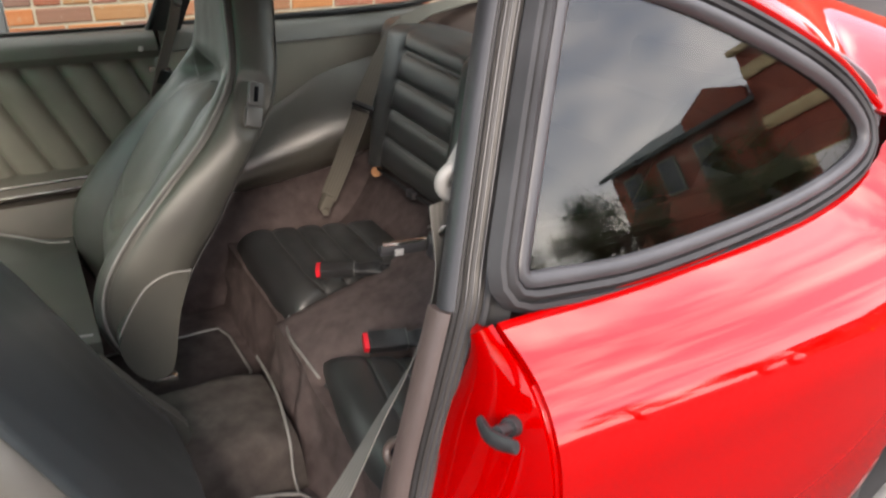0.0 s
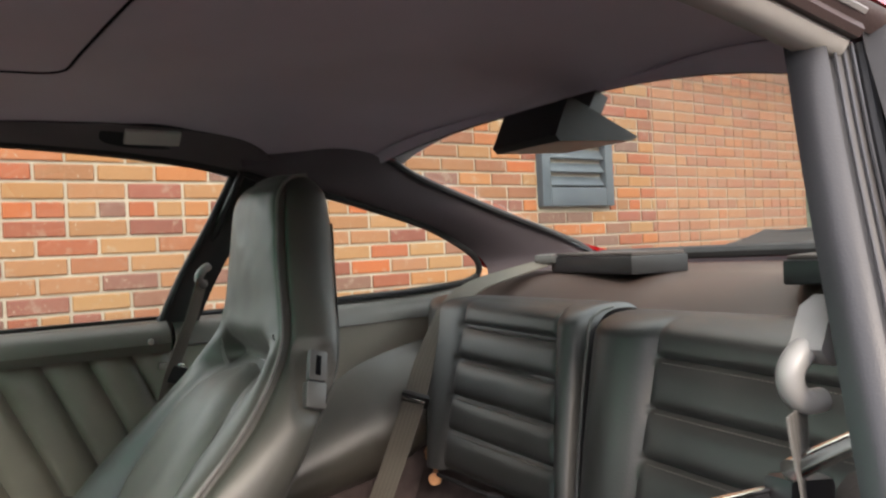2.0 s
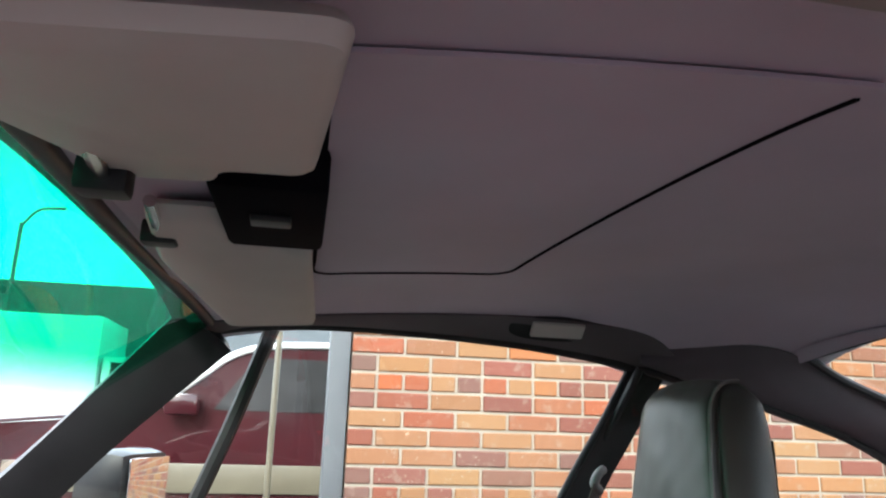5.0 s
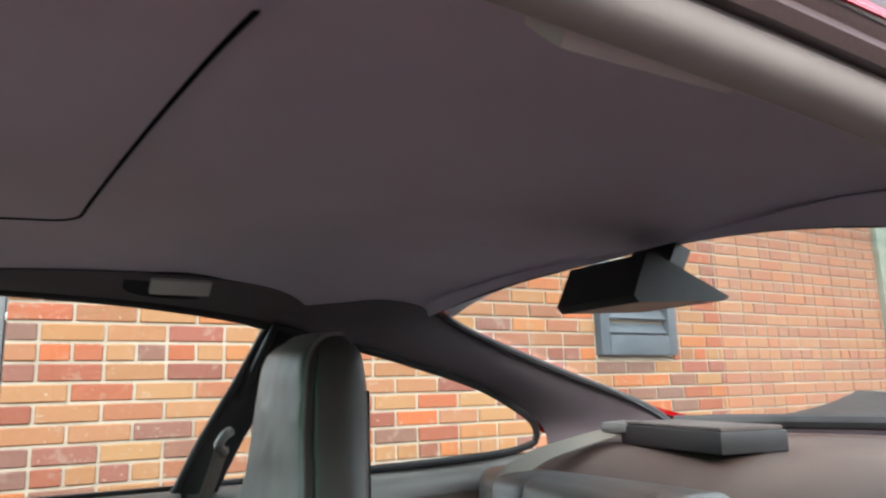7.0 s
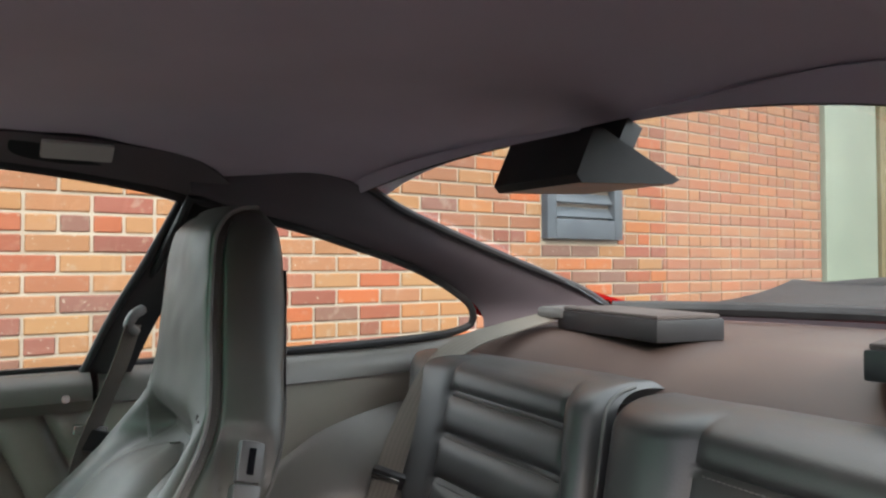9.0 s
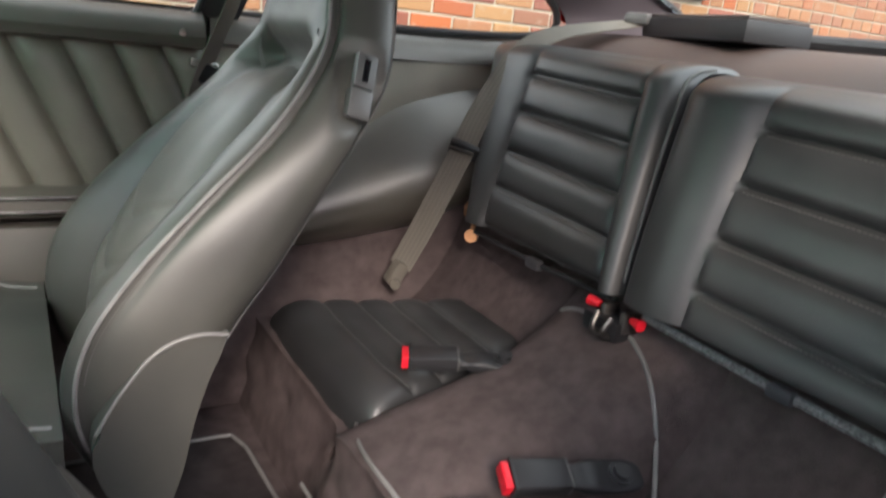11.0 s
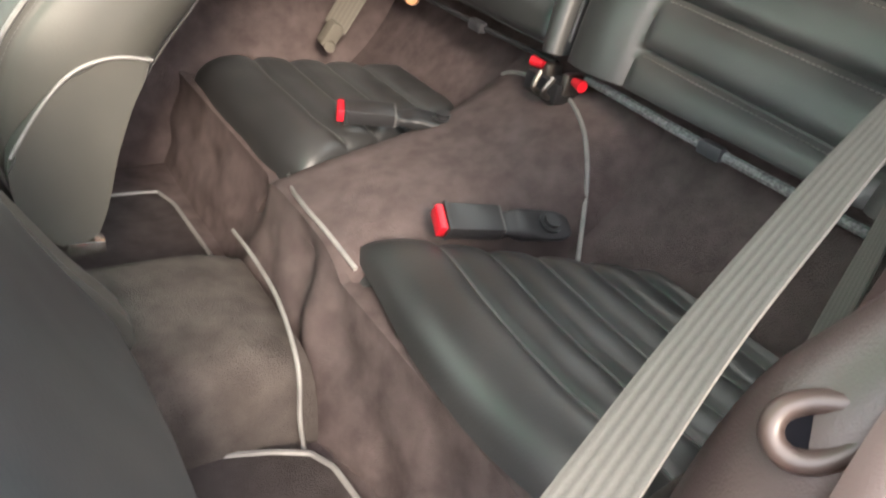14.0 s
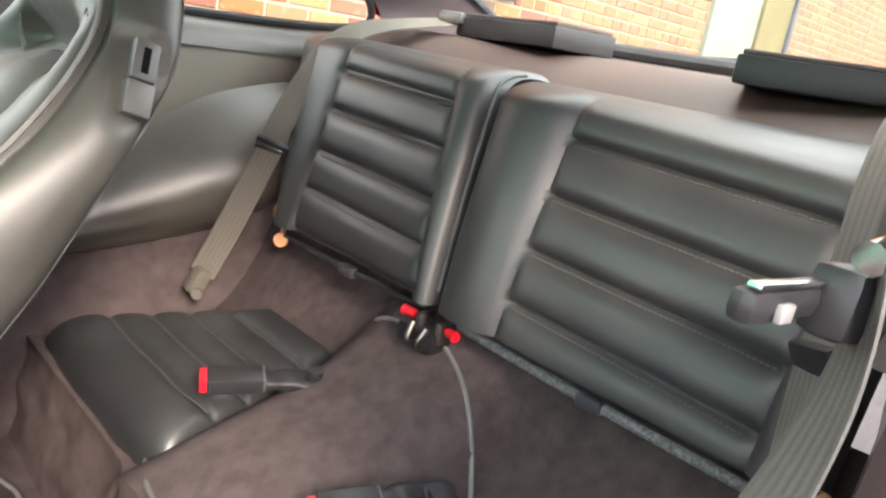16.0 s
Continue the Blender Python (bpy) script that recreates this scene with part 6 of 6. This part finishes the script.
RING_C, RING_A, RING_B = np.array((-0.018, -0.589, 0.629)), np.array((0.54, -0.58, 0.59)), np.array((-0.17, -0.77, -0.59))
part("floor_guide", tube([tuple(RING_C + RING_A * 0.021 * math.cos(a) + RING_B * (0.0120 - 0.0035 * math.cos(a)) * math.sin(a)) for a in np.linspace(0, 2 * math.pi, 36, endpoint=False)], 0.0058, 10, closed=True), GUIDE_BROWN, near_belt, "brown lower belt guide ring")
# Flat black plate paints the shaded hole inside the guide ring.
part("guide_recess", plate([tuple(RING_C + np.array((-0.001, 0.0, 0.0005)) + RING_A * 0.019 * math.cos(a) + RING_B * 0.0105 * math.sin(a)) for a in np.linspace(0, 2 * math.pi, 28, endpoint=False)], (-0.81, -0.22, 0.53), 0.002), RECESS, near_belt)
far_front_belt = thing("seat_belt", "dark front seat belt on the far door pillar", "seat belt", group="seat belts")
part("belt_guide", tube([(0.050, 0.600, 0.985), (0.036, 0.588, 0.978), (0.028, 0.586, 0.962), (0.040, 0.592, 0.950)], 0.008, 10, count=20), GREY_PLASTIC, far_front_belt, "grey plastic belt guide")
part("webbing", band([(0.036, 0.592, 0.962), (0.018, 0.600, 0.90), (-0.004, 0.610, 0.84), (-0.03, 0.62, 0.76), (-0.06, 0.62, 0.60), (-0.09, 0.62, 0.40)], 0.046, 0.002, [(0.6, 0.7, 0), (0.7, 0.6, 0.1), (0.8, 0.5, 0.1), (0.8, 0.4, 0.1), (0.8, 0.4, 0.1), (0.8, 0.4, 0.1)], 40), BELT_DARK, far_front_belt)
part("tongue", box((-0.018, 0.628, 0.803), (0.05, 0.01, 0.014), 0.003, pose(0, 0, 0, 0, 10, 10)), STEEL, far_front_belt)
part("tongue_grip", box((-0.006, 0.624, 0.785), (0.05, 0.016, 0.034), 0.005, pose(0, 0, 0, 0, 20, 10)), BLACK_PLASTIC, far_front_belt)


def buckle(origin, m, label, stalk=True):
    """A belt buckle lying along +x from its red press face."""
    ob = thing("belt_buckle", label, "belt buckle", group="belt buckles")
    part("housing", box((0.045, 0, 0), (0.072, 0.038, 0.022), 0.004), BLACK_PLASTIC, ob)
    part("press_button", box((0.0045, 0, 0), (0.010, 0.033, 0.018), 0.002), RED_PLASTIC, ob, "red press button")
    part("rim", box((0.0115, 0, 0), (0.004, 0.040, 0.024), 0.001), BLACK_PLASTIC, ob)
    if stalk:
        rows = []
        for x, w, h in ((0.078, 0.035, 0.019), (0.085, 0.034, 0.014), (0.094, 0.032, 0.012), (0.100, 0.036, 0.017), (0.108, 0.040, 0.019), (0.120, 0.041, 0.018), (0.129, 0.042, 0.013), (0.138, 0.043, 0.010), (0.162, 0.041, 0.010), (0.172, 0.036, 0.009), (0.179, 0.026, 0.007)):
            rows.append([(x, w / 2 * math.copysign(abs(math.cos(a)) ** 0.28, math.cos(a)), -0.003 + h / 2 * math.copysign(abs(math.sin(a)) ** 0.6, math.sin(a))) for a in np.linspace(0.13, 0.13 + 2 * math.pi, 20, endpoint=False)])
        part("stalk", loft(rows), BLACK_PLASTIC, ob)
        part("collar", box((0.0815, 0, 0), (0.003, 0.0365, 0.0200), 0.001), GUIDE_GREY, ob)
        part("bolt", rod((0.150, 0, 0.002), (0.150, 0, 0.012), 0.0105, 14), BLACK_PLASTIC, ob)
        part("bolt_collar", rod((0.150, 0, 0.001), (0.150, 0, 0.006), 0.015, 16), BLACK_PLASTIC, ob)
    ob.matrix_basis = Matrix.Translation(origin) @ m
    return ob


buckle((0.150, -0.100, 0.430), pose(0, 0, 0, 26, 3, -14), "black belt buckle with red button on the centre hump")
buckle((0.170, 0.190, 0.442), pose(0, 0, 0, 8, -2, -26), "black belt buckle with red button on the far cushion")
buckle((-0.400, 0.005, 0.470), pose(0, 0, 0, 20, 62, 12), "upright black belt buckle with red button between the front seats", False)
buckle((-0.418, -0.065, 0.452), pose(0, 0, 0, 20, 58, 5), "upright black belt buckle with red button between the front seats", False)

# ---- small fittings ----
def visor(corners, pin, label):
    """A padded visor over its rounded outline; pin is the inner end of its hinge rod."""
    vz = thing("sun_visor", label, "sun visor", group="sun visors")
    ring = []
    k = len(corners)
    for i in range(k):
        p, q, r = (np.array(corners[(i + d) % k]) for d in (-1, 0, 1))
        a, b = (p - q) / np.linalg.norm(p - q), (r - q) / np.linalg.norm(r - q)
        for f in np.linspace(0, 1, 5):
            ring.append(q + a * 0.014 * (1 - f) ** 2 + b * 0.014 * f ** 2)
    ring = np.array(ring)
    mid = ring.mean(0)
    up = np.array((0.0, 0.0, 1.0))
    rows = [mid + (ring - mid) * f + up * h for f, h in ((0.90, -0.010), (0.97, -0.007), (1.0, 0.0), (0.97, 0.006), (0.90, 0.008))]
    part("panel", loft(rows), VISOR_MAT, vz)
    part("hinge_pin", rod(pin, tuple(np.array(pin) + (0.01, 0.10 if pin[1] > MID else -0.10, 0.0)), 0.005, 8), STEEL, vz)
    part("bracket", box(pin, (0.03, 0.022, 0.022), 0.005), BLACK_PLASTIC, vz)


visor([(-0.464, -0.440, 1.170), (-0.474, -0.240, 1.195), (-0.527, -0.228, 1.198), (-0.534, -0.194, 1.201), (-0.590, -0.190, 1.201), (-0.625, -0.44, 1.160)], (-0.592, -0.215, 1.183), "grey vinyl sun visor folded up under the roof, driver's side")
visor([(-0.605, -0.066, 1.212), (-0.545, -0.062, 1.214), (-0.537, -0.006, 1.209), (-0.474, 0.020, 1.207), (-0.462, 0.335, 1.180), (-0.570, 0.330, 1.172), (-0.615, 0.062, 1.203)], (-0.602, 0.00, 1.204), "grey vinyl sun visor folded up under the roof, passenger's side")
# Solid block painted near black for the pocket's shade.
header = thing("header_console", "console between the sun visors, pocket shade painted black", "console")
part("body", box((-0.505, -0.085, 1.215), (0.080, 0.17, 0.034), 0.006), RECESS, header)
part("switch", box((-0.505, -0.10, 1.196), (0.03, 0.02, 0.006), 0.002), BLACK_PLASTIC, header)

for c, s in (((-0.048, 0.556, 1.219), 1), ((-0.064, -0.462, 1.178), -1)):
    gh = thing("grab_handle_cover", "grey grab-handle cover in a dark recess of the roof rail", "cover", group="grab handle covers")
    c, up, out = Vector(c), Vector((0, -0.72 * s, 0.69)), Vector((0, -0.69 * s, -0.72))
    part("cover", box(c + out * 0.004, (0.094, 0.009, 0.030), 0.0038, pose(0, 0, 0, 47 * s, 0, 0)), VISOR_MAT, gh)
    ring = [c + Vector((0.086 * math.cos(a), 0, 0)) + up * (0.026 * math.copysign(abs(math.sin(a)) ** 0.7, math.sin(a)) - 0.002) for a in np.linspace(0, 2 * math.pi, 36, endpoint=False)]
    # Dark plate laid on the lining paints the shade of the recess.
    if s > 0:
        part("recess", plate([tuple(p) for p in ring], out, 0.004), BLACK_PLASTIC, gh)

lamp = thing("high_brake_light", "black wedge-shaped high brake light at the rear window", "brake light")
LY0, LY1 = -0.045, 0.095
prof = [(0.360, 1.198), (0.334, 1.146), (0.342, 1.138), (0.488, 1.145), (0.502, 1.151), (0.372, 1.199)]
part("body", loft([[(x + 0.01, y, z) for x, z in prof] for y in (LY0 + 0.004, LY0 + 0.03, LY1 - 0.03, LY1)]), BLACK_PLASTIC, lamp)
part("end_cap", plate([(x + 0.01, LY0, z) for x, z in prof], (0, -1, 0), 0.004), RUBBER, lamp, "grey-black end cap")
part("mount", loft([[(0.45, y, 1.185), (0.475, y, 1.178), (0.500, y, 1.218), (0.475, y, 1.228)] for y in (0.0, 0.04, 0.08)]), BLACK_PLASTIC, lamp)

for (cx, cy), ang, lab in (((0.700, 0.145), 1, "far"), ((0.642, -0.185), -1, "near")):
    sp = thing("shelf_speaker", "flat dark boxed speaker on the parcel shelf", "speaker", group="shelf speakers")
    L, D, H = 0.31, 0.13, 0.036
    part("cabinet", box((D / 2, 0.5 * L * ang, H / 2), (D, L, H), 0.005), BLACK_PLASTIC, sp)
    part("grille", box((D / 2, 0.5 * L * ang, H + 0.003), (D - 0.010, L - 0.010, 0.007), 0.003), SPEAKER_CLOTH, sp)
    sp.matrix_basis = pose(cx, cy, 0.931 if ang > 0 else 0.921, 0, 0, -14 * ang)

mirror_ob = thing("door_mirror", "black door mirror showing the brick wall", "mirror")
part("housing", box((-0.795, 0.89, 0.925), (0.10, 0.185, 0.125), 0.03, pose(0, 0, 0, 0, 0, -16)), BLACK_PLASTIC, mirror_ob)
part("mirror_glass", box((-0.7455, 0.876, 0.925), (0.004, 0.150, 0.098), 0.0015, pose(0, 0, 0, 0, 0, -16)), MIRROR, mirror_ob)
part("arm", rod((-0.79, 0.80, 0.88), (-0.78, 0.735, 0.865), 0.02, 10), BLACK_PLASTIC, mirror_ob)

for pts, lab in (([(-0.42, 0.17, 0.188), (-0.06, 0.47, 0.188)], "far"), ([(-0.42, -0.52, 0.198), (0.0, -0.165, 0.198)], "near")):
    mt = thing("floor_mat", "dark brown carpet mat with a pale bound edge", "floor mat", group="floor mats")
    (xa, ya, z), (xb, yb, _) = pts
    c = [(xa, ya, z), (xa, -0.10, z), (-0.106, -0.136, z), (-0.050, -0.154, z), (-0.014, -0.172, z), (0.001, -0.200, z), (0.007, -0.285, z), (0.013, -0.38, z), (0.018, ya, z)] if lab == "near" else [(xa, ya, z), (xa, yb, z), (xb + 0.06, yb, z), (xb + 0.075, yb - 0.05, z), (xb + 0.08, ya + 0.08, z), (xb + 0.03, ya, z)]
    ring = []
    for i in range(len(c)):
        p, q, r = np.array(c[i - 1]), np.array(c[i]), np.array(c[(i + 1) % len(c)])
        for f in (0.5, 0.8, 0.95):
            ring.append(p + (q - p) * f)
        ring.append(q * 0.94 + (p + r) * 0.03)
        ring.append(q + (r - q) * 0.05)
        ring.append(q + (r - q) * 0.2)
    part("carpet", plate([tuple(p) for p in ring], (0, 0, 1), 0.006), MAT_PILE, mt)
    part("binding", tube(ring, 0.0036, 6, closed=True), PIPING_MAT, mt)
tag = thing("paper_tag", "small white paper tag on the carpet mat", "tag", group="paper tags")
part("card", plate([(-0.1235, -0.3109, 0.2055), (-0.1121, -0.3118, 0.2055), (-0.1129, -0.3681, 0.2055), (-0.1289, -0.361, 0.2055)], (0, 0, 1), 0.002), VAN_WHITE, tag)
tag = thing("paper_tag", "small white tag with a green edge on the carpet mat", "tag", group="paper tags")
card = part("card", box((-0.015, -0.398, 0.212), (0.034, 0.0015, 0.030), 0.0006, pose(0, 0, 0, -55, 0, -15)), VAN_WHITE, tag)
part("green_edge", box((-0.0135, -0.386, 0.2215), (0.034, 0.0018, 0.008), 0.0006, pose(0, 0, 0, -55, 0, -15)), TAG_GREEN, card, "green edge")
# ---- bricks of the wall, last ----
def brick_mesh(w, h):
    bm = box((0, 0, 0), (w, 0.03, h), 0.004, None, 1)
    me = bpy.data.meshes.new("brick")
    bm.to_mesh(me)
    bm.free()
    me.materials.append(BRICK)
    return me


JOINT = 0.010
MESHES = {}
rnd = random.Random(5)
loose, made = [], 0
z0 = 0.765 - 11 * COURSE
for row in range(0, 62):
    z = z0 + row * COURSE
    header_row = (row - 11) % 6 == 0
    x = WALL_X0 - (0.0 if row % 2 else 0.1)
    while x < 12.0:
        unit = 0.1 if header_row else 0.2
        if x > 3.13 and rnd.random() < 0.35:
            unit = 0.1
        a, b = max(x, WALL_X0), x + unit
        if x < 3.13 < b - 0.01:
            b = 3.13
        x = b
        if b - a < 0.03 or z < 0:
            continue
        mid_z = z + COURSE / 2
        for lo, hi, za, zb in ((VX0, VX1, VZ0, VZ1), (4.77, 6.08, 0.80, 3.1)):
            if za - 0.02 < mid_z < zb + 0.02:
                if a < lo < b:
                    b = lo
                elif a < hi < b:
                    a = hi
                elif lo <= a and b <= hi:
                    b = a
        if b - a < 0.025:
            continue
        w = round(b - a - JOINT, 3)
        c = ((a + b) / 2 - 0.0, WALL_Y - 0.0 + rnd.uniform(-0.002, 0.002), z + COURSE / 2)
        if b < 1.75 and 0.62 < z < 1.36 and made < 300:
            if w not in MESHES:
                MESHES[w] = brick_mesh(w, COURSE - JOINT)
            ob = new("brick", MESHES[w])
            ob.parent = wall
            ob.location = c
            ob.rotation_euler = (0, radians(rnd.uniform(-0.3, 0.3)), 0)
            made += 1
        else:
            loose.append((c, w))
verts, faces = [], []
for (cx, cy, cz), w in loose:
    k = len(verts)
    h = COURSE - JOINT
    for dy, m in ((0.015, 0.0), (-0.012, 0.0), (-0.015, 0.004)):
        verts += [(cx - w / 2 + m, cy + dy, cz - h / 2 + m), (cx + w / 2 - m, cy + dy, cz - h / 2 + m), (cx + w / 2 - m, cy + dy, cz + h / 2 - m), (cx - w / 2 + m, cy + dy, cz + h / 2 - m)]
    for r in (0, 4):
        for i in range(4):
            j = (i + 1) % 4
            faces.append((k + r + i, k + r + j, k + r + 4 + j, k + r + 4 + i))
    faces.append((k + 8, k + 9, k + 10, k + 11))
me = bpy.data.meshes.new("brickwork")
me.from_pydata(verts, [], faces)
me.materials.append(BRICK)
rest = new("brickwork", me)
rest.parent = wall
tagged(rest, kind="stuff")
